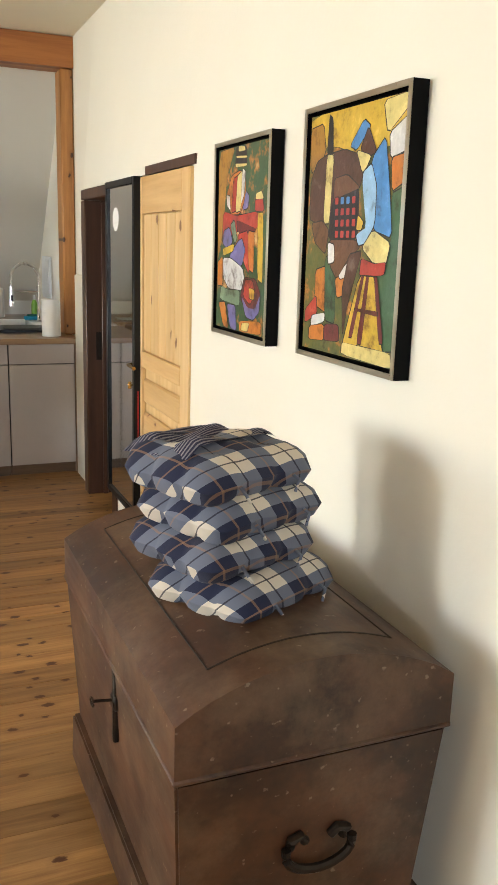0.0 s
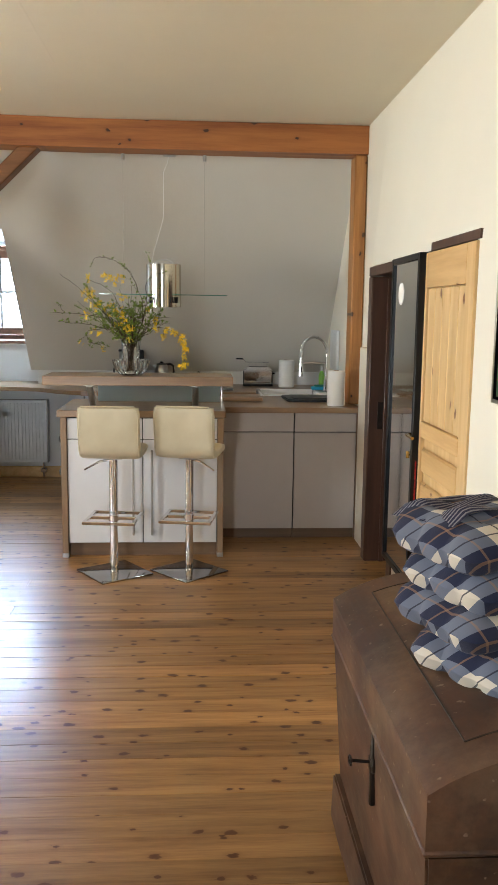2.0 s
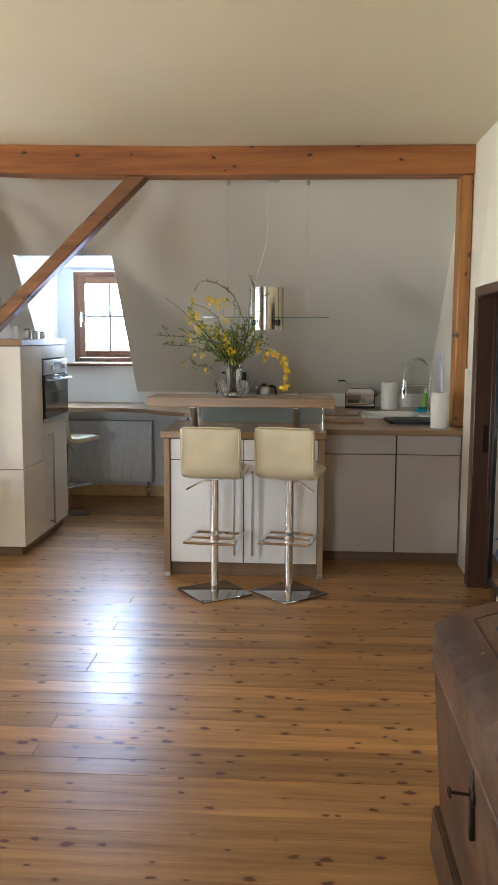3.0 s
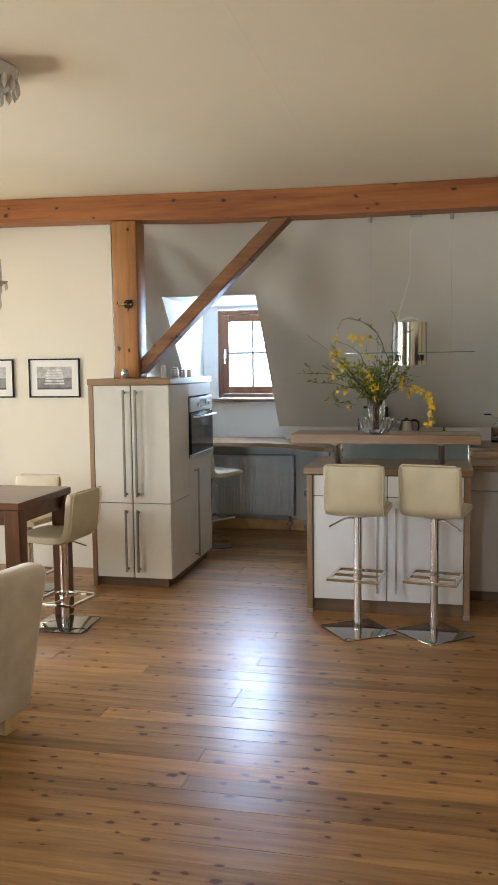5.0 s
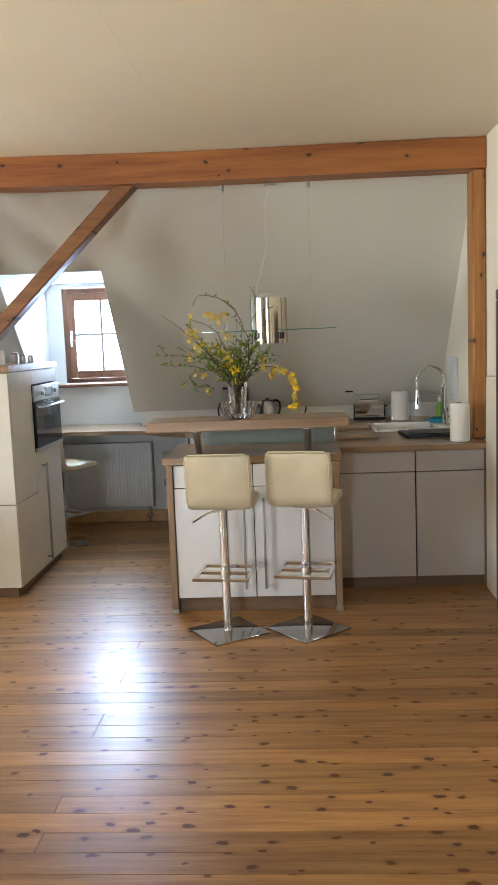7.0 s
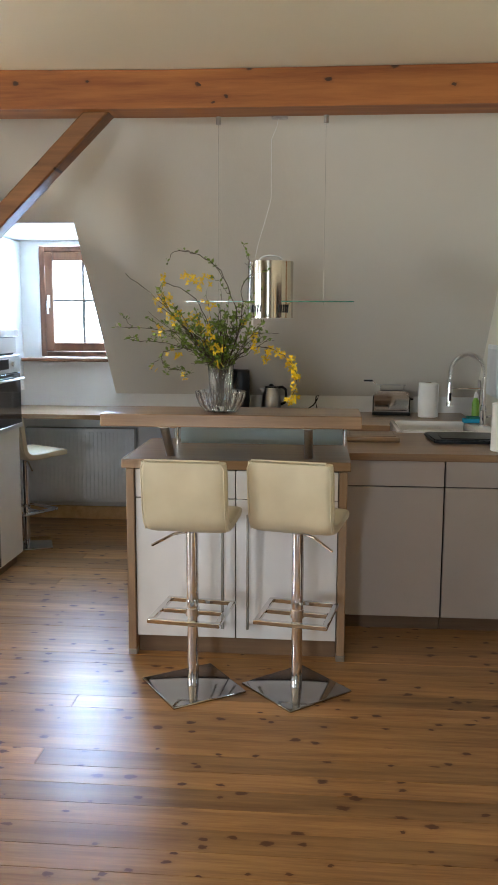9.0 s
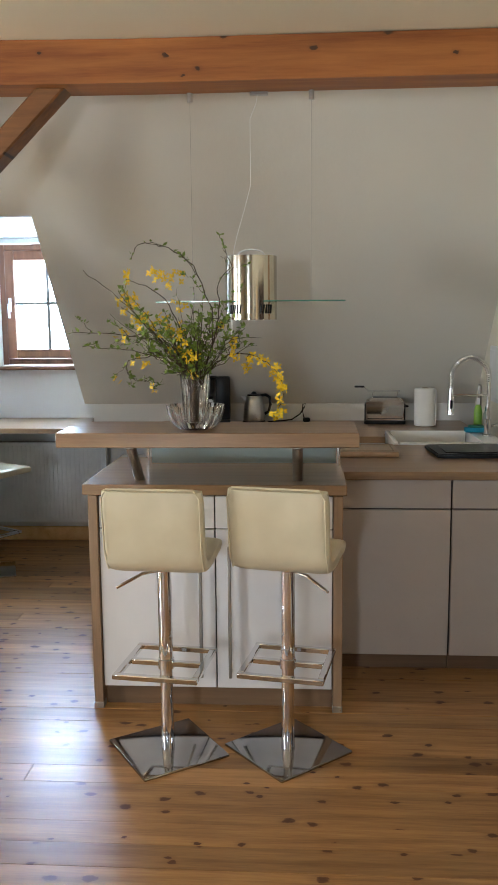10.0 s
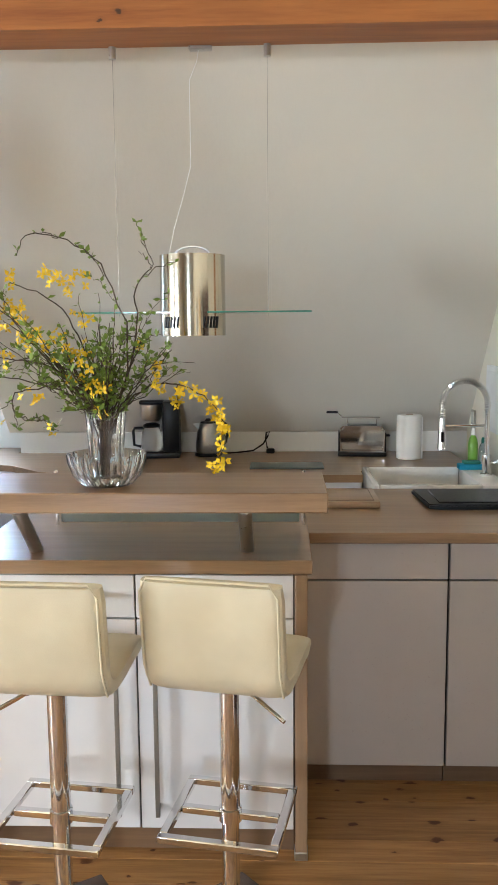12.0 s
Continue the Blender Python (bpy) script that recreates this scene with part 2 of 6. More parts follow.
M_TEAL = plain("dark_green_sponge", (0.02, 0.16, 0.12), 0.9)
M_RED = plain("red_cloth", (0.40, 0.02, 0.02), 0.9)
M_CRYSTAL = plain("frosted_glass_drops", (0.55, 0.50, 0.42), 0.18, vary=0.2, scale=30)
M_PLAID = plaid("blue_plaid_cloth")


def leather():
    k = Mat("cream_leather", (0.62, 0.555, 0.40), 0.42)
    v = k.coords()
    a, c = k.noise(v, 5, 3), k.noise(v, 240, 3)
    k.color(k.ramp(a, [(0.3, (0.56, 0.49, 0.34)), (0.7, (0.66, 0.59, 0.43))]))
    k.rough(c, 0.36, 0.52).bump(k.math("ADD", k.math("MULTIPLY", c, 0.3), a), 0.25, 0.004)
    return k.m


def fabric():
    k = Mat("beige_suede", (0.55, 0.47, 0.36), 0.95)
    v = k.coords()
    a, c = k.noise(v, 7, 4), k.noise(v, 300, 3)
    k.color(k.ramp(a, [(0.32, (0.50, 0.42, 0.31)), (0.7, (0.64, 0.55, 0.43))]))
    k.bump(k.math("ADD", k.math("MULTIPLY", c, 0.4), a), 0.3, 0.003).put("Sheen Weight", 0.4)
    return k.m


def glass(name, color, rough=0.0, ior=1.28):
    k = Mat(name, color, rough)
    k.put("Transmission Weight", 1.0).put("IOR", ior)
    return k.m


def striped(name, a, b, n, axis):
    k = Mat(name, a, 0.95)
    sep = k.node("ShaderNodeSeparateXYZ")
    k.link(k.coords(), sep.inputs[0])
    u = k.math("FRACT", k.math("ADD", k.math("MULTIPLY", sep.outputs[axis], n), 10.0))
    k.color(k.mix(k.math("LESS_THAN", u, 0.4), a, b))
    return k.m


def emit(name, color, power):
    k = Mat(name, (0, 0, 0), 1)
    k.put("Emission Color", (*color, 1)).put("Emission Strength", power)
    return k.m


M_LEATHER, M_SUEDE = leather(), fabric()
M_GLASS = glass("clear_glass", (0.96, 0.98, 0.97))
M_CUTGLASS = glass("cut_crystal", (0.97, 0.98, 0.97), 0.02, 1.5)
M_PANEL = glass("greenish_frosted_glass", (0.60, 0.78, 0.84), 0.28)
M_EDGE = plain("green_glass_edge", (0.05, 0.22, 0.16), 0.1, bump=0.0)
M_SHELF = glass("thin_shelf_glass", (0.75, 0.92, 0.86))
M_MIRROR = plain("mirror_silver", (0.86, 0.88, 0.88), 0.015, 1.0, 0.0, bump=0.0)
M_STRIPE = striped("navy_striped_cloth", (0.055, 0.055, 0.11), (0.38, 0.37, 0.42), 95, 1)
M_OUT = emit("bright_overcast_daylight", (0.66, 0.81, 1.0), OUTSIDE)

# ---- mesh tools ----


def box(bm, lo, hi, bevel=0.0, m=None, seg=1, mat=0):
    g = bmesh.new() if bevel else bm
    vs = bmesh.ops.create_cube(g, size=1.0)["verts"]
    c = [(a + b) / 2 for a, b in zip(lo, hi)]
    s = [abs(b - a) for a, b in zip(lo, hi)]
    for v in vs:
        v.co = Vector((c[0] + v.co.x * s[0], c[1] + v.co.y * s[1], c[2] + v.co.z * s[2]))
    if bevel:
        bmesh.ops.bevel(g, geom=list(g.edges), offset=min(bevel, min(s) * 0.49), segments=seg, affect="EDGES", profile=0.5)
        return join(bm, g, m, mat)
    for f in {f for v in vs for f in v.link_faces}:
        f.material_index = mat
    if m:
        bmesh.ops.transform(bm, matrix=m, verts=vs)
    return bm


def join(bm, g, m=None, mat=None):
    """Add the mesh g to bm, moved by m."""
    made = {v: bm.verts.new(m @ v.co if m else v.co) for v in g.verts}
    for f in g.faces:
        n = bm.faces.new([made[v] for v in f.verts])
        n.smooth, n.material_index = f.smooth, f.material_index if mat is None else mat
    g.free()
    return bm


def lathe(bm, profile, seg=24, center=(0, 0, 0), mat=0, wave=0.0, waves=8):
    """Turn a profile of (radius, height) about z."""
    rings = []
    for r, z in profile:
        ring = []
        for n in range(seg):
            a = 2 * math.pi * n / seg
            k = r * (1 + wave * math.cos(a * waves))
            ring.append(bm.verts.new((center[0] + k * math.cos(a), center[1] + k * math.sin(a), center[2] + z)))
        rings.append(ring)
    for a, b in zip(rings, rings[1:]):
        for n in range(seg):
            f = bm.faces.new((a[n], a[(n + 1) % seg], b[(n + 1) % seg], b[n]))
            f.smooth, f.material_index = True, mat
    for ring, flip in ((rings[0], True), (rings[-1], False)):
        f = bm.faces.new(ring[::-1] if flip else ring)
        f.material_index = mat
    return bm


def sweep(bm, pts, r, seg=8, taper=1.0, mat=0, square=False):
    """A tube along points."""
    pts = [Vector(p) for p in pts]
    n, rings = len(pts), []
    up = Vector((0, 0, 1))
    for i, p in enumerate(pts):
        d = (pts[min(i + 1, n - 1)] - pts[max(i - 1, 0)]).normalized()
        side = d.cross(up if abs(d.z) < 0.95 else Vector((0, 1, 0))).normalized()
        top = side.cross(d).normalized()
        k = r * (1 + (taper - 1) * i / max(1, n - 1))
        rings.append([bm.verts.new(p + k * (math.cos(a) * side + math.sin(a) * top)) for a in [2 * math.pi * (j + 0.5) / seg for j in range(seg)]])
    for a, b in zip(rings, rings[1:]):
        for j in range(seg):
            f = bm.faces.new((a[j], a[(j + 1) % seg], b[(j + 1) % seg], b[j]))
            f.smooth, f.material_index = not square, mat
    bm.faces.new(rings[0][::-1]).material_index = mat
    bm.faces.new(rings[-1]).material_index = mat
    return bm


def rod(bm, a, b, r, seg=12, mat=0):
    return sweep(bm, [a, b], r, seg, mat=mat)


def prism(bm, outline, lo, hi, axis="y", mat=0):
    """Extrude a 2D outline along an axis. For y the outline is (x, z), for x (y, z), for z (x, y)."""
    def at(p, k):
        return {"y": (p[0], k, p[1]), "x": (k, p[0], p[1]), "z": (p[0], p[1], k)}[axis]
    a, b = [bm.verts.new(at(p, lo)) for p in outline], [bm.verts.new(at(p, hi)) for p in outline]
    n = len(outline)
    fs = [bm.faces.new((a[i], a[(i + 1) % n], b[(i + 1) % n], b[i])) for i in range(n)]
    fs += [bm.faces.new(a[::-1]), bm.faces.new(b)]
    for f in fs:
        f.material_index = mat
    return bm


def part(name, bm, material, parent=None, label="", loc=None):
    """Link a bmesh as one mesh object, under its thing or part."""
    bmesh.ops.recalc_face_normals(bm, faces=list(bm.faces))
    me = bpy.data.meshes.new(name)
    bm.to_mesh(me)
    bm.free()
    me.set_sharp_from_angle(angle=radians(38))
    for k in material if isinstance(material, (list, tuple)) else [material]:
        me.materials.append(k)
    ob = new(name, me)
    if parent:
        ob.parent = parent
    if loc is not None:
        ob.matrix_basis = loc if isinstance(loc, Matrix) else Matrix.Translation(loc)
    return tagged(ob, label)


def thing(name, m, label, category, group=""):
    ob = new(name)
    ob.empty_display_size = 0.1
    ob.matrix_basis = m if isinstance(m, Matrix) else Matrix.Translation(m)
    return tagged(ob, label, category, group)


def setting(name, bm, material, label):
    ob = part(name, bm, material)
    return tagged(ob, label, name.split("_")[0], kind="structure")


def B():
    return bmesh.new()


def one(lo, hi, bevel=0.0, seg=1):
    return box(B(), lo, hi, bevel, seg=seg)


# ---- structure ----
CEIL, KNEE_Y, OUT_Y = 2.99, 7.62, 7.915
SLOPE_T = 1.144


def slope_z(y):
    return 1.09 - SLOPE_T * (y - 7.62)


def slope_y(z):
    return 7.62 - (z - 1.09) / SLOPE_T


# The old wall leans back above the doors.
def wall_x(z):
    return 0.955 + 0.003 * z if z < 1.97 else 0.961 + (z - 1.97) * 0.087


def ceil_z(x):
    """The old ceiling rises a little towards the west."""
    return CEIL + 0.018 * max(0.0, -x - 1.0)


def right_wall():
    bm = B()
    zs = [-0.02, 0.7, 1.3, 1.96, 2.25, 2.6, CEIL + 0.05]
    # Stretches of wall between and above the two door openings.
    cuts = [(-6.7, 2.86, 0), (2.86, 3.70, 1), (3.70, 4.16, 0), (4.16, 4.93, 1), (4.93, 4.985, 0)]
    for a, b, door in cuts:
        z2 = [z for z in zs if not door or z >= 1.96]
        prism(bm, [(wall_x(z), z) for z in z2] + [(1.30, z2[-1]), (1.30, z2[0])], a, b, "y")
    box(bm, (1.05, 4.985, -0.02), (1.30, 8.1, CEIL + 0.05))
    return setting("wall_east", bm, M_WALL, "uneven cream plaster wall with two doors")


right_wall()
bm = B()
for lo, hi in (((-6.3, -6.6, 0), (-3.1, -6.4, CEIL + 0.13)), ((-1.7, -6.6, 0), (1.3, -6.4, CEIL + 0.13)), ((-3.1, -6.6, 0), (-1.7, -6.4, 0.95)), ((-3.1, -6.6, 2.4), (-1.7, -6.4, CEIL + 0.13))):
    box(bm, lo, hi)
setting("wall_south", bm, M_WHITE, "white plaster end wall with a window opening")
bm = B()
for y0, y1, z0, z1 in ((-6.6, -0.1, 0, CEIL + 0.13), (2.5, 3.1, 0, CEIL + 0.13), (5.1, 8.1, 0, CEIL + 0.13), (-0.1, 2.5, 0, 0.3), (-0.1, 2.5, 2.45, CEIL + 0.13), (3.1, 5.1, 0, 0.3), (3.1, 5.1, 2.45, CEIL + 0.13)):
    box(bm, (-6.4, y0, z0), (-6.2, y1, z1))
setting("wall_west", bm, M_WHITE, "white plaster wall with two window openings")
setting("wall_gable", box(one((-6.2, 5.95, 0), (-2.83, 6.1, CEIL + 0.06)), (-2.95, 6.1, 0), (-2.83, OUT_Y, CEIL + 0.06)), M_WALL, "cream plaster wall hung with small framed pictures")
# North wall below the roof slope, with the dormer's window opening.
bm = B()
for x0, x1, z0, z1 in ((-2.83, 1.3, 0, 1.36), (-2.83, -2.45, 1.36, 2.6), (-1.71, 1.3, 1.36, 2.6), (-2.45, -1.71, 2.27, 2.6)):
    box(bm, (x0, OUT_Y - 0.04, z0), (x1, OUT_Y + 0.16, z1))
setting("wall_north", bm, M_WHITE, "white plaster wall under the roof slope with a small window")
setting("trim", one((-1.70, KNEE_Y, 0.90), (1.2, OUT_Y - 0.042, 1.087)), M_WHITE, "white plaster ledge behind the worktop")


def slope_piece(bm, x0, x1, z0, z1, thick=0.22):
    prism(bm, [(slope_y(z0), z0), (slope_y(z0) + thick, z0 + 0.02), (slope_y(z1) + thick, z1 + 0.02), (slope_y(z1), z1)], x0, x1, "x")


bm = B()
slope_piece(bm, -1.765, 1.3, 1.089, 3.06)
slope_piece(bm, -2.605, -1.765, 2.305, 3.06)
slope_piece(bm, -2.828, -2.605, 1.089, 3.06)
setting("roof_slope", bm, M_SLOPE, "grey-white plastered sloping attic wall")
bm = B()
for x0, x1 in ((-2.70, -2.606), (-1.764, -1.67)):
    prism(bm, [(slope_y(2.30) + 0.1, 2.30), (slope_y(1.089) + 0.1, 1.089), (OUT_Y - 0.042, 1.089), (OUT_Y - 0.042, 2.30)], x0, x1, "x")
box(bm, (-2.70, slope_y(2.31) + 0.06, 2.306), (-1.67, OUT_Y - 0.042, 2.40))
setting("dormer_reveal", bm, M_WHITE, "white plastered dormer window recess")
bm = prism(B(), [(1.3, CEIL), (-1.0, CEIL), (-6.4, ceil_z(-6.4)), (-6.4, CEIL + 0.26), (1.3, CEIL + 0.15)], -6.6, 6.15, "y")
prism(bm, [(-0.985, CEIL + 0.002), (-0.968, CEIL - 0.0022), (-0.951, CEIL + 0.002)], 2.3, 4.35, "y")
setting("ceiling", bm, M_CEIL, "warm white uneven plaster ceiling")
setting("subfloor", one((-6.4, -6.6, -0.2), (1.3, 8.1, -0.024)), M_GAP, "dark gap under the floorboards")
bm = box(B(), (-6.4, 4.2, CEIL + 0.27), (1.3, 8.3, CEIL + 0.4))
setting("roof", bm, M_GAP, "closed roof above the attic ceiling")
bm = B()
box(bm, (-2.82, OUT_Y - 0.062, 0), (-1.1, OUT_Y - 0.042, 0.11), 0.005)
setting("baseboard", bm, M_PINERAIL, "varnished pine baseboard")
bm = B()
for a, b in ((3.72, 4.10),):
    box(bm, (wall_x(0) - 0.016, a, 0), (wall_x(0) + 0.004, b, 0.075), 0.004)
setting("baseboard_east", bm, M_WHITE, "low white painted baseboard")
setting("wall_ledge", one((0.985, 5.0, 0.0), (1.048, 5.44, 1.42), 0.012, 2), M_WALL, "white plastered projection beside the worktop")

# Timber frame
bm = prism(B(), [(1.047, 2.787), (-1.0, 2.79), (-2.0, 2.80), (-2.8, 2.835), (-6.2, 2.895), (-6.2, ceil_z(-6.2) - 0.004), (-1.0, CEIL - 0.004), (1.047, CEIL - 0.006)], 5.66, 5.876, "y")
bmesh.ops.bevel(bm, geom=[e for e in bm.edges if e.calc_face_angle(0) > 0.6], offset=0.012, segments=2, affect="EDGES")
setting("beam", bm, M_BEAM, "orange-stained pine ceiling beam with knots")
bm = box(B(), (0.957, 5.68, 0.98), (1.047, 5.86, 2.785), 0.01)
setting("post_east", bm, M_POST, "orange-stained pine post beside the wall")
bm = box(B(), (-2.712, 5.67, 1.607), (-2.51, 5.87, 2.822), 0.012, seg=2)
setting("post_west", bm, M_POST, "orange-stained pine post standing at the tall cabinet")
bm = prism(B(), [(-2.508, 1.76), (-2.508, 1.632), (-1.305, 2.797), (-1.452, 2.797)], 5.72, 5.86, "y")
bmesh.ops.bevel(bm, geom=list(bm.edges), offset=0.008, segments=1, affect="EDGES")
setting("brace", bm, M_BRACE, "slanted brown-stained pine brace")

# Daylight outside
setting("backdrop", one((-4.6, 9.6, -1.5), (0.4, 9.62, 5.0)), M_OUT, "bright hazy daylight outside the window")


def dormer_window():
    w = thing("window_1", (-2.08, OUT_Y - 0.05, 1.366), "small reddish-brown timber casement window with glazing bars", "window")
    w["kind"] = "structure"
    X0, X1, H = -0.365, 0.365, 0.895
    bm = B()
    for lo, hi in (((X0, 0, 0), (X0 + 0.045, 0.08, H)), ((X1 - 0.045, 0, 0), (X1, 0.08, H)), ((X0 + 0.045, 0, 0), (X1 - 0.045, 0.08, 0.045)), ((X0 + 0.045, 0, H - 0.045), (X1 - 0.045, 0.08, H))):
        box(bm, lo, hi, 0.004)
    part("window_frame", bm, M_WINFRAME, w)
    bm = B()
    a, b, c, d = X0 + 0.047, X1 - 0.047, 0.047, H - 0.047
    for lo, hi in (((a, -0.022, c), (a + 0.07, 0.03, d)), ((b - 0.07, -0.022, c), (b, 0.03, d)), ((a + 0.07, -0.022, c), (b - 0.07, 0.03, c + 0.07)), ((a + 0.07, -0.022, d - 0.07), (b - 0.07, 0.03, d))):
        box(bm, lo, hi, 0.006)
    sash = part("sash", bm, M_WINFRAME, w, "opening casement sash")
    part("glazing_bar", one((-0.011, -0.004, c + 0.07), (0.011, 0.02, d - 0.07), 0.003), M_GREYMETAL, w, "grey vertical glazing bar")
    part("glazing_bar", one((a + 0.07, -0.003, 0.448), (b - 0.07, 0.019, 0.47), 0.003), M_GREYMETAL, w, "grey horizontal glazing bar")
    part("window_sill", one((X0 - 0.14, -0.11, -0.035), (X1 + 0.06, 0.005, -0.008), 0.006), M_WINFRAME, w, "reddish-brown sill board")
    bm = B()
    box(bm, (X0 + 0.068, -0.03, 0.40), (X0 + 0.092, -0.022, 0.50), 0.003)
    sweep(bm, [(X0 + 0.08, -0.03, 0.45), (X0 + 0.08, -0.06, 0.45), (X0 + 0.08, -0.065, 0.44), (X0 + 0.085, -0.065, 0.35)], 0.009)
    part("handle", bm, M_WHITEPL, sash, "white casement handle")
    for z0, z1 in ((c + 0.07, 0.448), (0.47, d - 0.07)):
        for x0, x1 in ((a + 0.07, -0.011), (0.011, b - 0.07)):
            p = part("pane", one((x0, 0.008, z0), (x1, 0.012, z1)), M_GLASS, w)
            p.visible_shadow = False


dormer_window()


def room_window(name, m, w, h):
    """A closed casement in one of the room's other openings."""
    o = thing(name, m, "white timber casement window letting daylight in", "window")
    o["kind"] = "structure"
    bm = B()
    for lo, hi in (((-w / 2, 0, 0), (-w / 2 + 0.06, 0.06, h)), ((w / 2 - 0.06, 0, 0), (w / 2, 0.06, h)), ((-w / 2 + 0.06, 0, 0), (w / 2 - 0.06, 0.06, 0.06)), ((-w / 2 + 0.06, 0, h - 0.06), (w / 2 - 0.06, 0.06, h)), ((-0.04, 0, 0.06), (0.04, 0.06, h - 0.06))):
        box(bm, lo, hi, 0.004)
    part("window_frame", bm, M_RAD, o)
    for s in (-1, 1):
        p = part("pane", one((min(s * 0.04, s * (w / 2 - 0.06)), 0.02, 0.06), (max(s * 0.04, s * (w / 2 - 0.06)), 0.026, h - 0.06)), M_GLASS, o)
        p.visible_shadow = False


room_window("window_2", pose(-6.33, 1.2, 0.3, 0, 0, 90), 2.6, 2.15)
room_window("window_3", pose(-6.33, 4.1, 0.3, 0, 0, 90), 2.0, 2.15)
room_window("window_4", pose(-2.4, -6.53, 0.95, 0, 0, 180), 1.4, 1.45)



def pine_door():
    d = thing("door_2", (wall_x(1), 3.26, 0), "closed pale knotty pine door with panels and brass handle", "door")
    d["kind"] = "structure"
    y0, y1, h = -0.42, 0.42, 1.95
    part("lintel", one((-0.006, y0 - 0.03, h + 0.006), (0.14, y1 - 0.15, 1.995)), M_DARKDOOR, d, "dark brown frame head above the leaf")
    bm = one((0.012, y0, 0.01), (0.05, y1, h - 0.002))
    part("leaf", bm, M_PINEDOOR, d)
    for a, b in ((y0, y0 + 0.11), (y1 - 0.11, y1)):
        part("stile", one((-0.012, a, 0.012), (0.012, b, h), 0.003), M_PINEDOOR, d)
    for z0, z1 in ((0.012, 0.16), (1.04, 1.12), (1.78, h)):
        part("rail", one((-0.012, y0 + 0.112, z0), (0.012, y1 - 0.112, z1), 0.003), M_PINERAIL, d)
    n = 5
    w = (y1 - y0 - 0.224) / n
    for i in range(n):
        part("panel_board", one((0.0, y0 + 0.112 + i * w, 1.123), (0.014, y0 + 0.112 + (i + 1) * w - 0.002, 1.777), 0.004), M_PINEDOOR, d)
    for i in range(5):
        z = 0.175 + i * 0.172
        part("raised_slat", one((-0.008, y0 + 0.125, z), (0.014, y1 - 0.125, z + 0.125), 0.02), M_PINERAIL, d)
    bm = B()
    box(bm, (-0.02, y1 - 0.075, 0.90), (-0.012, y1 - 0.035, 1.10), 0.004)
    sweep(bm, [(-0.02, y1 - 0.055, 1.045), (-0.06, y1 - 0.055, 1.045), (-0.068, y1 - 0.065, 1.045), (-0.066, y1 - 0.17, 1.04)], 0.009)
    hd = part("door_handle", bm, M_BRASS, d, "brass lever handle on a long plate")
    bm = rod(B(), (-0.02, y1 - 0.055, 0.94), (-0.05, y1 - 0.055, 0.94), 0.005)
    box(bm, (-0.066, y1 - 0.057, 0.922), (-0.048, y1 - 0.053, 0.958), 0.002)
    part("key", bm, M_BRASS, hd)


pine_door()


def dark_door():
    d = thing("door_1", (wall_x(1), 4.55, 0), "dark brown timber door frame with deep jambs", "door")
    d["kind"] = "structure"
    part("jamb", one((-0.012, 0.33, 0), (0.28, 0.44, 1.89), 0.006), M_DARKDOOR, d)
    part("jamb", one((-0.012, -0.44, 0), (0.28, -0.33, 1.89), 0.006), M_DARKDOOR, d)
    part("head", one((-0.012, -0.44, 1.893), (0.28, 0.44, 1.955), 0.006), M_DARKDOOR, d)
    part("stop_strip", one((0.09, 0.315, 0), (0.12, 0.329, 1.88), 0.003), M_DARKDOOR, d)
    part("leaf", one((0.22, -0.328, 0.01), (0.27, 0.314, 1.89), 0.004), M_DARKDOOR, d, "dark brown door leaf set back in the frame")
    part("strike_plate", one((0.05, 0.326, 0.90), (0.085, 0.3295, 1.08), 0.001), M_IRON, d)


dark_door()


# ---- kitchen island ----


def bar_handle(bm, x, y, z0, z1, out=-0.035, r=0.007):
    """An upright square bar pull on two stubs, in front of a face at y."""
    box(bm, (x - r, y + out - r, z0), (x + r, y + out + r, z1), 0.002)
    for z in (z0 + 0.02, z1 - 0.02):
        box(bm, (x - r * 0.8, y + out + r, z - r), (x + r * 0.8, y, z + r))
    return bm


def flat_handle(bm, x0, x1, y, z, out=-0.035, r=0.006):
    box(bm, (x0, y + out - r, z - r), (x1, y + out + r, z + r), 0.002)
    for x in (x0 + 0.015, x1 - 0.015):
        box(bm, (x - r, y + out + r, z - r * 0.8), (x + r, y, z + r * 0.8))
    return bm


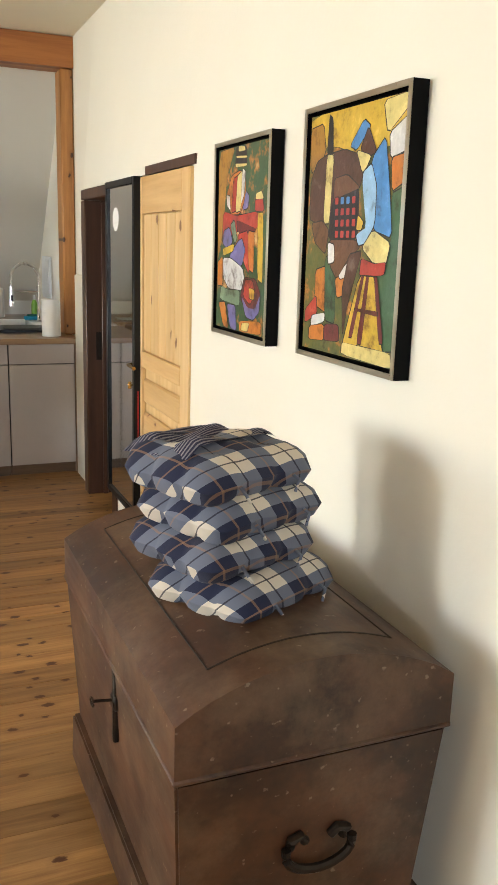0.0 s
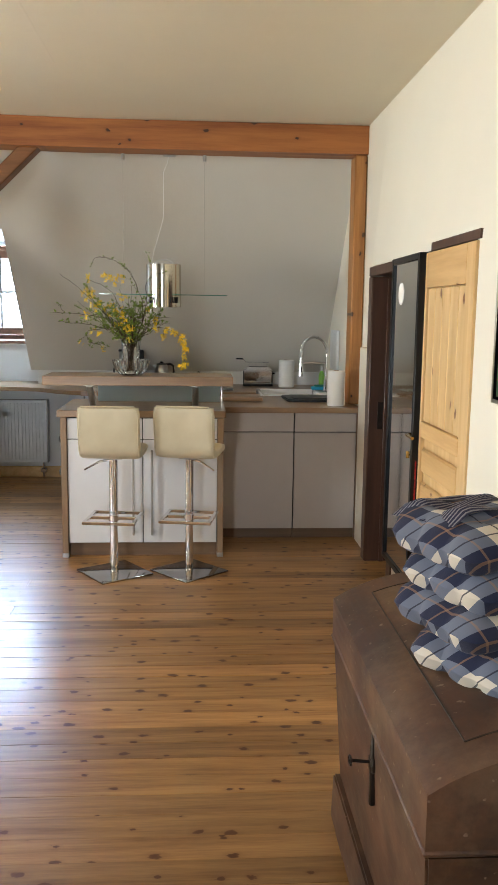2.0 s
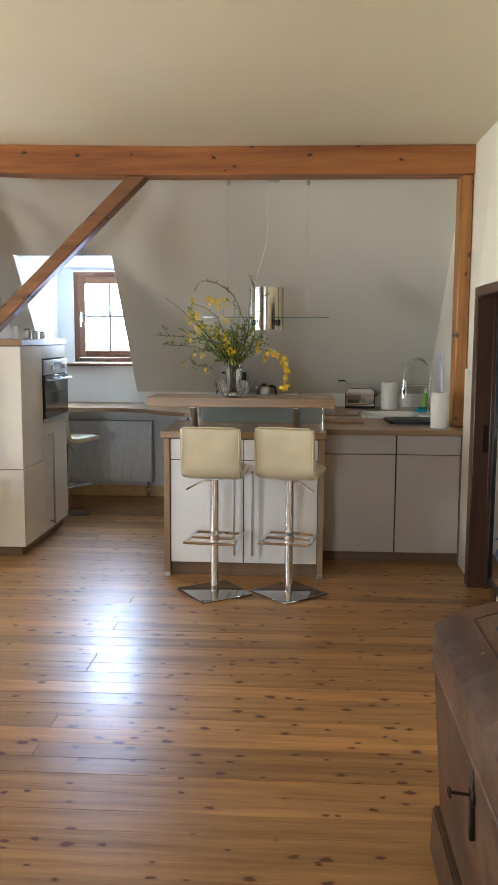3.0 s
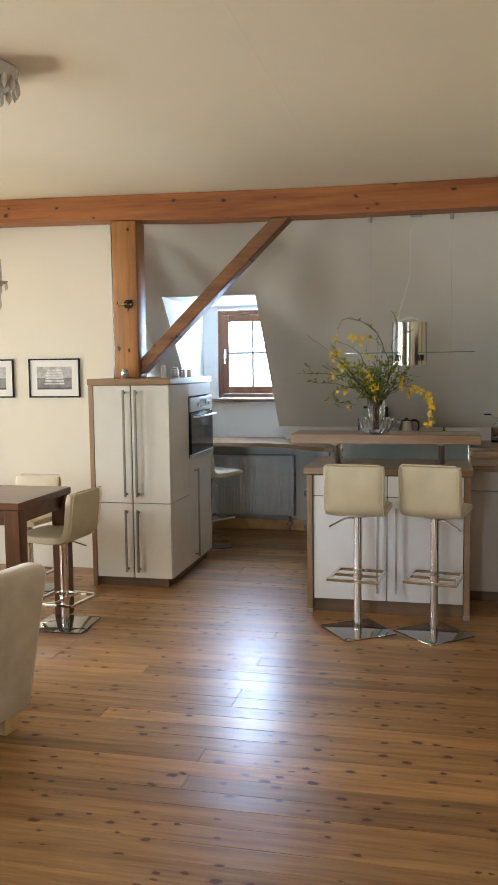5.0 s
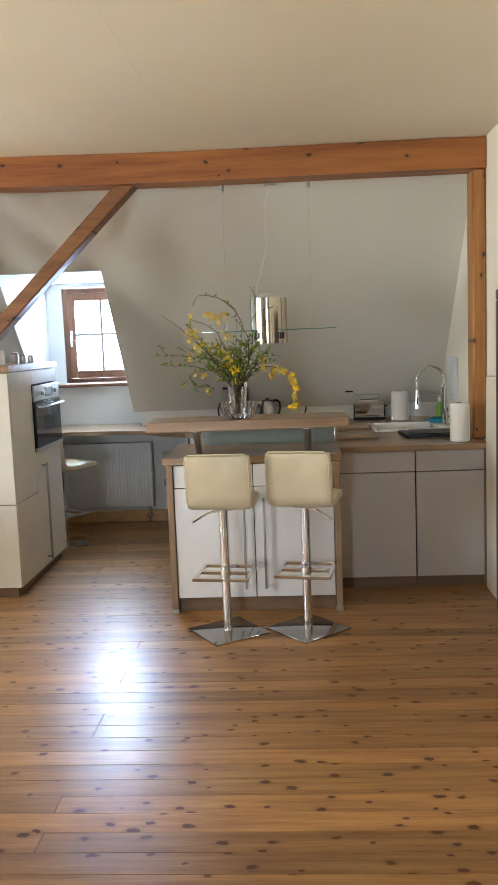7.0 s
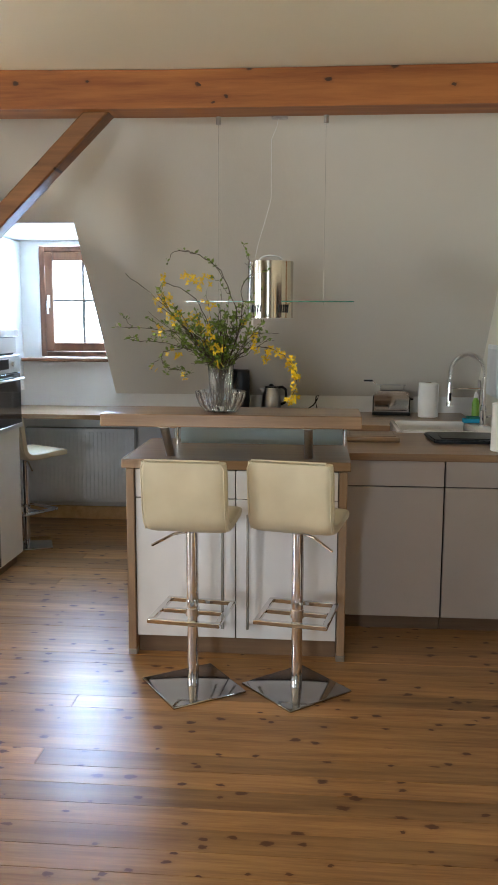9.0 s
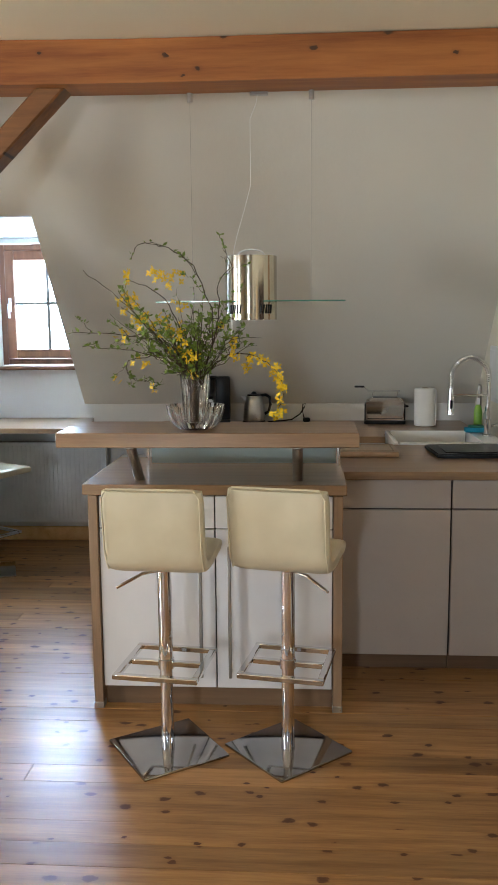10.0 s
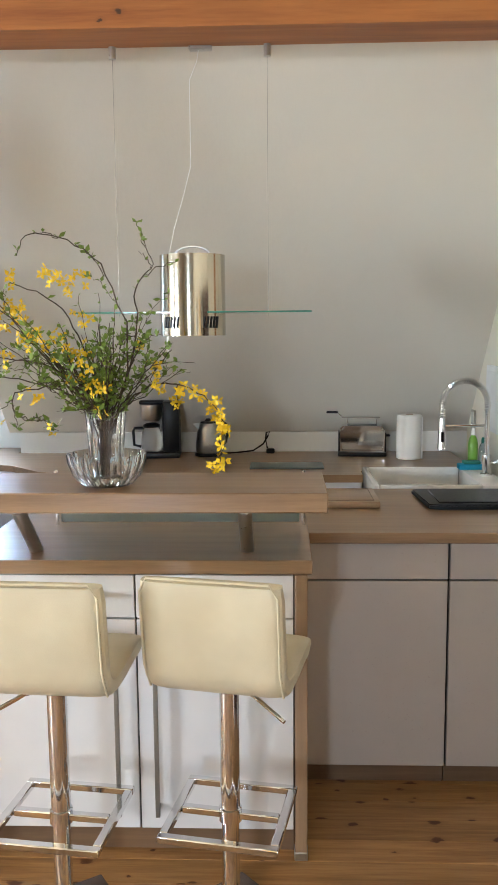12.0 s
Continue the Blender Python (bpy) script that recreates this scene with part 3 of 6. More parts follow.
def island():
    o = thing("kitchen_island", (-0.54, 5.0, 0), "white gloss kitchen island with oak side panels and drawers", "kitchen island")
    part("side_panel", one((-0.54, 0, 0.02), (-0.5, 0.72, 0.953), 0.003), M_OAKZ, o, "oak end panel")
    part("side_panel", one((0.5, 0, 0.02), (0.54, 0.72, 0.953), 0.003), M_OAKZ, o, "oak end panel")
    for x in (-0.52, 0.52):
        part("foot", one((x - 0.022, -0.003, 0), (x + 0.022, 0.05, 0.03), 0.003), M_STEEL, o, "grey metal foot")
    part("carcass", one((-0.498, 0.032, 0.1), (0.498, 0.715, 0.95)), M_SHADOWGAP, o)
    part("plinth", one((-0.498, 0.06, 0.0), (0.498, 0.08, 0.098)), M_PLINTH, o, "dark oak plinth")
    for s in (-1, 1):
        a, b = (s * 0.0025, s * 0.496)
        x0, x1 = min(a, b), max(a, b)
        for z0, z1, nm in ((0.1, 0.805, "door"), (0.81, 0.948, "drawer_front")):
            p = part(nm, one((x0, 0.012, z0), (x1, 0.031, z1), 0.002), M_GLOSS, o)
            if nm == "door":
                part("handle", bar_handle(B(), s * 0.062, 0.012, 0.16, 0.74), M_GREYMETAL, p, "upright grey metal bar handle")
            else:
                part("handle", flat_handle(B(), (x0 + x1) / 2 - 0.16, (x0 + x1) / 2 + 0.16, 0.012, 0.89), M_GREYMETAL, p, "grey metal bar handle")
    return o


island()
tagged(part("island_worktop", one((-0.56, -0.012, 0.0), (0.555, 0.73, 0.045), 0.003), M_OAK, None, "", (-0.54, 5.0, 0.957)), "oak worktop slab on the kitchen island", "worktop")


def bar_counter():
    o = thing("breakfast_bar", (-0.555, 5.04, 1.003), "raised oak bar top on slanted steel legs", "bar counter")
    part("bar_top", one((-0.61, -0.185, 0.175), (0.61, 0.18, 0.235), 0.004), M_OAK, o)
    for x in (-0.32, 0.365):
        g = part("leg", rod(B(), (x, 0.07, 0.0), (x, -0.11, 0.174), 0.022, 20), M_STEEL, o, "slanted brushed steel leg")
        part("flange", rod(B(), (x, -0.11, 0.167), (x, -0.11, 0.1745), 0.04, 20), M_STEEL, g)
    return o


bar_counter()


def glass_screen():
    o = thing("glass_screen", (-0.45, 5.47, 1.003), "low greenish glass splash screen on slim posts", "glass screen")
    for x in (-0.45, 0.45):
        part("post", rod(B(), (x, 0, 0), (x, 0, 0.2), 0.007), M_CHROME, o)
    part("pane", one((-0.435, -0.004, 0.012), (0.435, 0.004, 0.19), 0.002), M_PANEL, o, "greenish translucent pane")


glass_screen()

# ---- bar stools ----


def stool(name, label, group, seat_turn, base_turn, rest_turn, m, seat_z=0.78, hand=1):
    o = thing(name, m, label, "bar stool", group)
    g = B()
    box(g, (-0.18, -0.18, 0.0), (0.18, 0.18, 0.012), 0.005, seg=2)
    part("base_plate", g, M_PLATE, o, "square mirror-polished base plate", pose(0, 0, 0, 0, 0, base_turn))
    lo = seat_z - 0.42
    part("column", lathe(B(), [(0.027, 0.0125), (0.026, 0.03), (0.0245, lo - 0.02), (0.032, lo - 0.018), (0.032, lo + 0.02), (0.0275, lo + 0.022), (0.0275, seat_z - 0.045)], 24), M_CHROME, o, "chrome gas-lift column")
    g = B()
    z, w = lo, 0.152
    for a, b in (((-w, -w), (w, -w)), ((-w, w), (w, w)), ((-w, -w), (-w, w)), ((w, -w), (w, w)), ((-w, 0), (w, 0))):
        d, e = 0.0125, (0.0125 if a[1] == b[1] and a[1] else -0.0128)
        if a[1] == b[1]:
            box(g, (a[0] - e, a[1] - d, z - 0.010), (b[0] + e, a[1] + d, z + 0.010), 0.003)
        else:
            box(g, (a[0] - d, a[1] - e, z - 0.0096), (a[0] + d, b[1] + e, z + 0.0096), 0.003)
    part("footrest", g, M_CHROME, o, "square chrome footrest frame", pose(0, 0, 0, 0, 0, rest_turn))
    turn = pose(0, 0, 0, 0, 0, seat_turn)
    g = one((-0.06, -0.03, seat_z - 0.044), (0.06, 0.09, seat_z - 0.028), 0.003)
    part("seat_plate", g, M_STEEL, o, "", turn)
    g = sweep(B(), [(hand * 0.025, 0.0, seat_z - 0.05), (hand * 0.08, -0.03, seat_z - 0.055), (hand * 0.1, -0.04, seat_z - 0.065), (hand * 0.17, -0.07, seat_z - 0.1)], 0.006)
    part("lift_lever", g, M_CHROME, o, "bent chrome lift lever", turn)
    # One padded shell, bent from the seat up into the low back.
    path = []
    for i in range(7):
        path.append((0.25 - i * 0.052, seat_z + 0.004 * math.sin(i)))
    for i in range(1, 7):
        a = math.radians(15 * i)
        path.append((-0.065 - 0.07 * math.sin(a), seat_z + 0.07 * (1 - math.cos(a))))
    for i in range(1, 6):
        path.append((-0.137 - 0.005 * i, seat_z + 0.07 + 0.045 * i))
    for nm, half, thick, mat in (("seat_shell", 0.190, 0.030, M_LEATHER),):
        g = B()
        n = len(path)
        rows = []
        for i, (y, z) in enumerate(path):
            a, b = path[max(i - 1, 0)], path[min(i + 1, n - 1)]
            t = Vector((b[0] - a[0], b[1] - a[1])).normalized()
            nrm = Vector((t.y, -t.x))
            end = 0.72 if i in (0, n - 1) else 1.0
            ring = []
            for j in range(20):
                q = 2 * math.pi * j / 20
                cx, cz = math.cos(q), math.sin(q)
                px = math.copysign(abs(cx) ** 0.28, cx) * half * (1 if end == 1 else 0.975)
                pz = math.copysign(abs(cz) ** 0.5, cz) * thick * end
                ring.append(g.verts.new((px, y + nrm.x * pz, z + nrm.y * pz)))
            rows.append(ring)
        for a, b in zip(rows, rows[1:]):
            for j in range(20):
                g.faces.new((a[j], a[(j + 1) % 20], b[(j + 1) % 20], b[j])).smooth = True
        g.faces.new(rows[0][::-1]), g.faces.new(rows[-1])
        shell = part(nm, g, mat, o, "cream leather seat and low back in one shell", turn)
    # Piping seam round the back panel.
    x = 0.180
    pts = [(x, path[8][0] - 0.024, path[8][1] - 0.018), (x, path[12][0] - 0.033, path[12][1]), (x, path[-2][0] - 0.034, path[-2][1] + 0.02), (x - 0.02, path[-1][0] - 0.034, path[-1][1] + 0.012)]
    pts += [(-p[0], p[1], p[2]) for p in pts[::-1]]
    part("piping", sweep(B(), pts, 0.0035, 6), M_LEATHER, shell, "raised cream piping")
    return o


STOOL = "cream leather bar stool on a chrome column beside the bar"
stool("bar_stool", STOOL, "stools at the bar", -4, 34, -7, pose(-0.70, 4.655, 0), 0.78, -1)
stool("bar_stool", STOOL, "stools at the bar", -12, 41, -10, pose(-0.226, 4.675, 0))
stool("bar_stool", "cream leather bar stool at the window desk", "stools at the desk", -32, 20, -32, pose(-2.31, 7.0, 0), 0.69)
stool("bar_stool", "cream leather bar stool pulled up to the dining table", "stools at the table", 84, 2, 80, pose(-2.60, 4.42, 0), 0.60)
stool("bar_stool", "cream leather bar stool behind the dining table", "stools at the table", 178, 0, 178, pose(-3.25, 5.2, 0), 0.56)

# ---- sink run ----


def base_unit(name, label, x0, x1, y, y1, top, doors):
    o = thing(name, ((x0 + x1) / 2, y, 0), label, "cabinet")
    w = (x1 - x0) / 2
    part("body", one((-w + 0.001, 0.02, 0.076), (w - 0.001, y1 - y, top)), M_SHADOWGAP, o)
    part("plinth", one((-w, 0.035, 0.0), (w, 0.055, 0.074)), M_PLINTH, o, "oak plinth board")
    for z0, z1, nm in doors:
        part(nm, one((-w + 0.002, 0, z0), (w - 0.002, 0.019, z1), 0.002), M_SHADED_LACQUER, o)
    return o


for x0, x1 in ((0.003, 0.526), (0.530, 0.984)):
    base_unit("base_cabinet", "handleless base cabinet with drawer line, fronts coloured darker for shade", x0, x1, 5.47, 6.05, 0.936, ((0.078, 0.793, "door"), (0.799, 0.936, "drawer_front")))
tagged(part("end_panel", one((0, 0, 0), (0.019, 0.56, 0.936), 0.002), M_OAKZ, None, "", (0.986, 5.475, 0)), "narrow oak end panel beside the wall", "end panel")
tagged(part("sink_worktop", one((0.0, 0, 0), (1.010, 0.865, 0.040), 0.004), M_OAK, None, "", (0.003, 5.445, 0.938)), "oak worktop in front of the sink", "worktop")


def sink():
    o = thing("sink", (0.66, 6.60, 0.755), "white ceramic apron sink with drainer ridge", "sink")
    bm = B()
    w, d, h = 0.315, 0.275, 0.235
    box(bm, (-w, -d, 0), (w, d, 0.02))
    for lo, hi in (((-w, -d, 0.02), (-w + 0.03, d, h)), ((w - 0.13, -d, 0.02), (w, d, h)), ((-w + 0.03, -d, 0.02), (w - 0.13, -d + 0.03, h)), ((-w + 0.03, d - 0.03, 0.02), (w - 0.13, d, h))):
        box(bm, lo, hi, 0.009, seg=2)
    part("basin", bm, M_WHITEPL, o)
    part("drain", lathe(B(), [(0.045, 0.0205), (0.045, 0.024), (0.03, 0.026)], 20, (-0.07, 0, 0)), M_CHROME, o)


sink()
sc = thing("sink_cabinet", (0.64, 6.33, 0), "white base cabinet under the ceramic sink", "cabinet")
part("body", one((-0.32, 0, 0.0), (0.295, 0.52, 0.754)), M_GLOSS, sc)


def faucet():
    o = thing("kitchen_faucet", (0.925, 6.60, 0.9905), "tall chrome kitchen faucet with a spring hose", "faucet")
    part("body", lathe(B(), [(0.03, 0), (0.03, 0.008), (0.022, 0.012), (0.022, 0.1), (0.012, 0.105), (0.012, 0.32)], 20), M_CHROME, o)
    arc = [(0, 0, 0.32)] + [(-0.11 + 0.11 * math.cos(math.radians(a)), 0, 0.35 + 0.115 * math.sin(math.radians(a))) for a in range(0, 181, 12)] + [(-0.22, 0, 0.31), (-0.22, 0, 0.28)]
    hose = part("hose", sweep(B(), arc, 0.008, 10), M_STEEL, o)
    pts = []
    seg = [Vector(p) for p in arc]
    turns = 40
    for i in range(turns * 8 + 1):
        s = i / (turns * 8) * (len(seg) - 1)
        k = min(int(s), len(seg) - 2)
        p, d = seg[k].lerp(seg[k + 1], s - k), (seg[k + 1] - seg[k]).normalized()
        u = d.cross(Vector((0, 1, 0))).normalized()
        a = 2 * math.pi * i / 8
        pts.append(p + 0.0145 * (math.cos(a) * u + math.sin(a) * Vector((0, 1, 0))))
    part("spring", sweep(B(), pts, 0.0027, 5), M_CHROME, hose, "coiled chrome spring")
    part("spray_head", lathe(B(), [(0.012, 0.17), (0.019, 0.14), (0.021, 0.13), (0.019, 0.15), (0.016, 0.23), (0.012, 0.285)], 18, (-0.22, 0, 0)), M_CHROME, o)
    part("spray_button", one((-0.228, -0.023, 0.165), (-0.212, -0.016, 0.215), 0.003), M_BLACK, o)
    part("holder_arm", rod(B(), (0, 0, 0.245), (-0.2, 0, 0.245), 0.006), M_CHROME, o)
    part("lever", sweep(B(), [(0.022, 0, 0.06), (0.05, -0.02, 0.07), (0.07, -0.05, 0.11)], 0.007), M_CHROME, o)


faucet()

# ---- back run ----
BT = 0.965
for x0, x1 in ((-1.15, -0.62), (-0.616, -0.14), (-0.136, 0.335)):
    o = thing("back_cabinet", ((x0 + x1) / 2, 6.79, 0), "white gloss drawer cabinet under the back worktop", "cabinet", "back cabinets")
    w = (x1 - x0) / 2
    part("body", one((-w + 0.001, 0.021, 0.0), (w - 0.001, 0.8, BT - 0.042)), M_GLOSS, o)
    for z0, z1 in ((0.1, 0.44), (0.444, 0.78), (0.784, BT - 0.043)):
        dr = part("drawer_front", one((-w + 0.002, 0, z0), (w - 0.002, 0.02, z1), 0.002), M_GLOSS, o)
        part("handle", flat_handle(B(), -0.12, 0.12, 0, z1 - 0.055), M_GREYMETAL, dr)
bm = prism(B(), [(-1.18, 6.76), (0.338, 6.76), (0.338, 6.88), (0.95, 6.88), (0.95, KNEE_Y - 0.002), (-1.18, KNEE_Y - 0.002)], 0, 0.04, "z")
tagged(part("back_worktop", bm, M_OAK, None, "", (0, 0, BT - 0.04)), "brown oak worktop along the sloping wall", "worktop")
bm = prism(B(), [(-2.8, 7.22), (-1.85, 7.20), (-1.6, 7.12), (-1.4, 6.92), (-1.183, 6.80), (-1.183, KNEE_Y - 0.004), (-1.72, KNEE_Y - 0.004), (-1.72, OUT_Y - 0.045), (-2.8, OUT_Y - 0.045)], 0, 0.035, "z")
tagged(part("window_desk", bm, M_OAK, None, "", (0, 0, BT - 0.04)), "pale oak desk board under the window", "desk")
o = thing("corner_shelf", (-1.42, 7.42, 0), "open white corner shelf beside the radiator", "shelf")
part("back_board", one((-0.01, 0.3, 0.1), (0.22, 0.32, 0.92)), M_GLOSS, o)
part("side_board", one((0.2, -0.35, 0.0), (0.22, 0.299, 0.92)), M_GLOSS, o)
for z in (0.1, 0.42, 0.68):
    bm = prism(B(), [(0.199, 0.299), (0.199, -0.3)] + [(0.199 - 0.30 * math.sin(a), 0.299 - 0.58 * math.cos(a)) for a in [math.radians(q) for q in range(10, 91, 10)]], z, z + 0.022, "z")
    part("shelf_board", bm, M_GLOSS, o, "rounded white shelf board")


def radiator():
    o = thing("radiator", (-2.12, OUT_Y - 0.06, 0.16), "white panel radiator below the window desk", "radiator")
    bm = one((-0.46, -0.075, 0), (0.46, -0.06, 0.62), 0.004)
    fp = part("front_panel", bm, M_RAD, o)
    for i in range(27):
        x = -0.44 + i * 0.034
        part("rib", one((x, -0.079, 0.03), (x + 0.016, -0.0752, 0.59), 0.003), M_RAD, fp)
    part("rear_panel", one((-0.46, -0.02, 0), (0.46, -0.01, 0.6), 0.003), M_RAD, o)
    part("top_grille", one((-0.46, -0.06, 0.61), (0.46, -0.01, 0.625), 0.003), M_GREYMETAL, o)
    part("side_cover", one((0.461, -0.078, 0.0), (0.472, -0.008, 0.625), 0.002), M_GREYMETAL, o)
    bm = sweep(B(), [(0.42, -0.045, 0.0), (0.42, -0.045, -0.12), (0.42, -0.045, -0.1595)], 0.011)
    box(bm, (0.39, -0.06, -0.1), (0.45, -0.03, -0.06), 0.004)
    part("valve_pipe", bm, M_CHROME, o)
    part("bracket", one((-0.4, -0.02, 0.2), (-0.37, 0.018, 0.5)), M_RAD, o)
    part("bracket", one((0.3, -0.02, 0.2), (0.33, 0.018, 0.5)), M_RAD, o)


radiator()

# ---- tall cabinet with oven ----


def tall_cabinet():
    o = thing("tall_cabinet", (-2.178, 5.40, 0), "tall cream gloss kitchen cabinet with oak frame and built-in oven", "cabinet")
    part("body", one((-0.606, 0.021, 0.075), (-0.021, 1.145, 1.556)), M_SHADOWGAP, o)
    part("top_board", one((-0.65, -0.012, 1.558), (0.012, 1.158, 1.605), 0.003), M_OAK, o, "oak top board")
    part("side_panel", one((-0.646, 0.0, 0), (-0.608, 1.145, 1.556), 0.003), M_OAKZ, o, "oak side panel reaching the floor")
    part("plinth", one((-0.606, 0.05, 0), (-0.045, 1.145, 0.073)), M_PLINTH, o, "dark oak plinth")
    cols = ((-0.606, -0.305), (-0.301, 0.0))
    for i, (a, b) in enumerate(cols):
        hx = b - 0.045 if i == 0 else a + 0.045
        for z0, z1, h0, h1, nm in ((0.078, 0.655, 0.13, 0.61, "lower_door"), (0.659, 1.554, 0.71, 1.52, "upper_door")):
            p = part(nm, one((a + 0.0015, 0, z0), (b - 0.0015, 0.02, z1), 0.003), M_CREAMFRIDGE, o)
            part("handle", bar_handle(B(), hx, 0.0, h0, h1, -0.04, 0.008), M_GREYMETAL, p, "long grey metal bar handle")
    for z0, z1 in ((0.078, 0.655), (0.659, 1.554)):
        part("filler_panel", one((-0.02, 0.023, z0), (0.0, 0.496, z1), 0.002), M_CREAMFRIDGE, o)
    p = part("oven_drawer", one((-0.02, 0.50, 0.078), (0.0, 1.143, 0.945), 0.002), M_CREAMFRIDGE, o)
    bm = one((0.03, 0.62, 0.12), (0.045, 0.635, 0.86), 0.002)
    for z in (0.14, 0.84):
        box(bm, (0.0, 0.621, z - 0.006), (0.03, 0.634, z + 0.006))
    part("handle", bm, M_GREYMETAL, p, "long grey metal bar handle")
    part("upper_filler", one((-0.02, 0.50, 1.452), (0.0, 1.143, 1.554), 0.002), M_CREAMFRIDGE, o)


tall_cabinet()


def oven():
    o = thing("built_in_oven", (-2.178, 6.225, 0.95), "stainless built-in compact oven with black glass door", "oven")
    part("housing", one((-0.4, -0.31, 0.002), (-0.001, 0.33, 0.488)), M_BLACK, o)
    part("control_panel", one((0.0, -0.315, 0.375), (0.016, 0.335, 0.488), 0.003), M_STEEL, o, "steel control panel")
    part("display", one((0.0155, -0.06, 0.40), (0.018, 0.13, 0.465), 0.001), M_BLACKGLASS, o, "dark display")
    for y in (-0.13, 0.2):
        part("knob", rod(B(), (0.016, y, 0.43), (0.035, y, 0.43), 0.017, 18), M_STEEL, o)
    d = part("oven_door", one((0.0, -0.315, 0.002), (0.018, 0.335, 0.368), 0.003), M_BLACKGLASS, o, "black glass oven door")
    part("lower_trim", one((0.0, -0.317, -0.0), (0.021, 0.337, 0.03), 0.002), M_STEEL, d)
    bm = one((0.05, -0.28, 0.325), (0.064, 0.30, 0.339), 0.003)
    for y in (-0.25, 0.27):
        box(bm, (0.018, y - 0.008, 0.326), (0.05, y + 0.008, 0.338))
    part("handle", bm, M_STEEL, d, "bright steel bar handle")


oven()
for x, y, h, r, mt, nm, lb, ct in ((-2.60, 5.60, 0.07, 0.03, M_CHROME, "metal_pot", "small shiny metal pot on the tall cabinet", "pot"), (-2.40, 5.95, 0.10, 0.022, M_PAPER, "white_candle", "white pillar candle on the tall cabinet", "candle"), (-2.32, 6.0, 0.085, 0.03, M_STEEL, "spice_jar", "small glass and steel spice jar on the tall cabinet", "jar"), (-2.255, 6.0, 0.065, 0.024, M_STEEL, "spice_jar", "small glass and steel spice jar on the tall cabinet", "jar"), (-2.205, 6.02, 0.06, 0.02, M_STEEL, "spice_jar", "small glass and steel spice jar on the tall cabinet", "jar")):
    o = thing(nm, (x, y, 1.605), lb, ct)
    part("body", lathe(B(), [(r * 0.92, 0), (r, 0.006), (r, h * 0.72), (r * 0.8, h * 0.8)], 18), mt, o)
    part("lid", lathe(B(), [(r * 0.82, h * 0.8), (r * 0.82, h * 0.95), (r * 0.4, h)], 18), M_GREYMETAL if nm != "white_candle" else M_PAPER, o)


def hook():
    o = thing("wall_sconce", (-2.58, 5.668, 2.18), "small dark metal sconce screwed to the timber post", "sconce")
    part("rosette", rod(B(), (0, -0.0005, 0), (0, -0.02, 0), 0.035, 18), M_IRON, o)
    part("arm", sweep(B(), [(0.03, -0.02, 0.0), (0.0, -0.05, 0.0), (-0.03, -0.06, -0.005), (-0.06, -0.06, -0.015), (-0.075, -0.06, 0.0), (-0.07, -0.06, 0.02)], 0.008), M_BRASS, o)
    part("cup", lathe(B(), [(0.012, 0.0), (0.022, 0.012), (0.026, 0.03)], 16, (0.02, -0.05, 0.0)), M_IRON, o)


hook()


# ---- small kitchen things ----


def toaster():
    o = thing("toaster", pose(0.40, 7.47, 0.965, 0, 0, -4) @ Matrix.Scale(0.86, 4), "polished steel toaster with black base on the worktop", "toaster")
    part("base", one((-0.165, -0.095, 0), (0.165, 0.095, 0.03), 0.008, 2), M_BLACK, o, "black plastic base")
    outline = [(-0.15, 0.03), (0.15, 0.03), (0.152, 0.14)] + [(0.117 + 0.035 * math.cos(a), 0.175 + 0.035 * math.sin(a)) for a in [math.radians(q) for q in range(0, 91, 15)]]
    outline += [(-x, z) for x, z in outline[:1:-1]]
    bm = prism(B(), outline, -0.09, 0.09, "y")
    bmesh.ops.bevel(bm, geom=[e for e in bm.edges if abs(e.verts[0].co.y - e.verts[1].co.y) < 1e-6], offset=0.018, segments=3, affect="EDGES")
    for fc in bm.faces:
        fc.smooth = True
    body = part("body", bm, M_CHROME, o, "mirror-polished steel body")
    for x in (-0.163, 0.163):
        part("end_cap", one((min(x, x * 0.92), -0.075, 0.03), (max(x, x * 0.92), 0.075, 0.165), 0.005, 2), M_BLACK, o, "black plastic end")
    for y in (-0.035, 0.035):
        part("slot", one((-0.1, y - 0.014, 0.2085), (0.1, y + 0.014, 0.2115)), M_BLACK, body)
    part("lever", one((0.148, -0.02, 0.13), (0.19, 0.02, 0.145), 0.004), M_BLACK, o)
    bm = sweep(B(), [(-0.14, 0.0, 0.262), (0.12, 0.0, 0.262)], 0.005)
    for x in (-0.1, 0.1):
        rod(bm, (x, 0, 0.20), (x, 0, 0.262), 0.004)
    part("bun_rack", bm, M_CHROME, o, "raised wire warming rack")
    part("rack_arm", rod(B(), (-0.13, 0, 0.262), (-0.17, 0, 0.294), 0.004), M_CHROME, o)
    part("rack_handle", one((-0.245, -0.009, 0.288), (-0.165, 0.009, 0.304), 0.004), M_BLACK, o)


toaster()


def paper_roll(x, y, z, label, h=0.26, wide=1.0):
    o = thing("paper_towel_roll", pose(x, y, z) @ Matrix.Diagonal((wide, wide, 1, 1)), label, "paper towel")
    part("roll", lathe(B(), [(0.056, 0), (0.062, 0.004), (0.0625, h * 0.5), (0.062, h - 0.004), (0.056, h)], 32), M_PAPER, o)
    part("core", lathe(B(), [(0.02, h + 0.0005), (0.02, h + 0.002), (0.017, h + 0.003)], 18), M_OAKZ, o, "brown card core")
    part("loose_sheet", one((0.058, -0.03, 0.004), (0.0645, 0.03, h - 0.012), 0.001), M_PAPER, o)


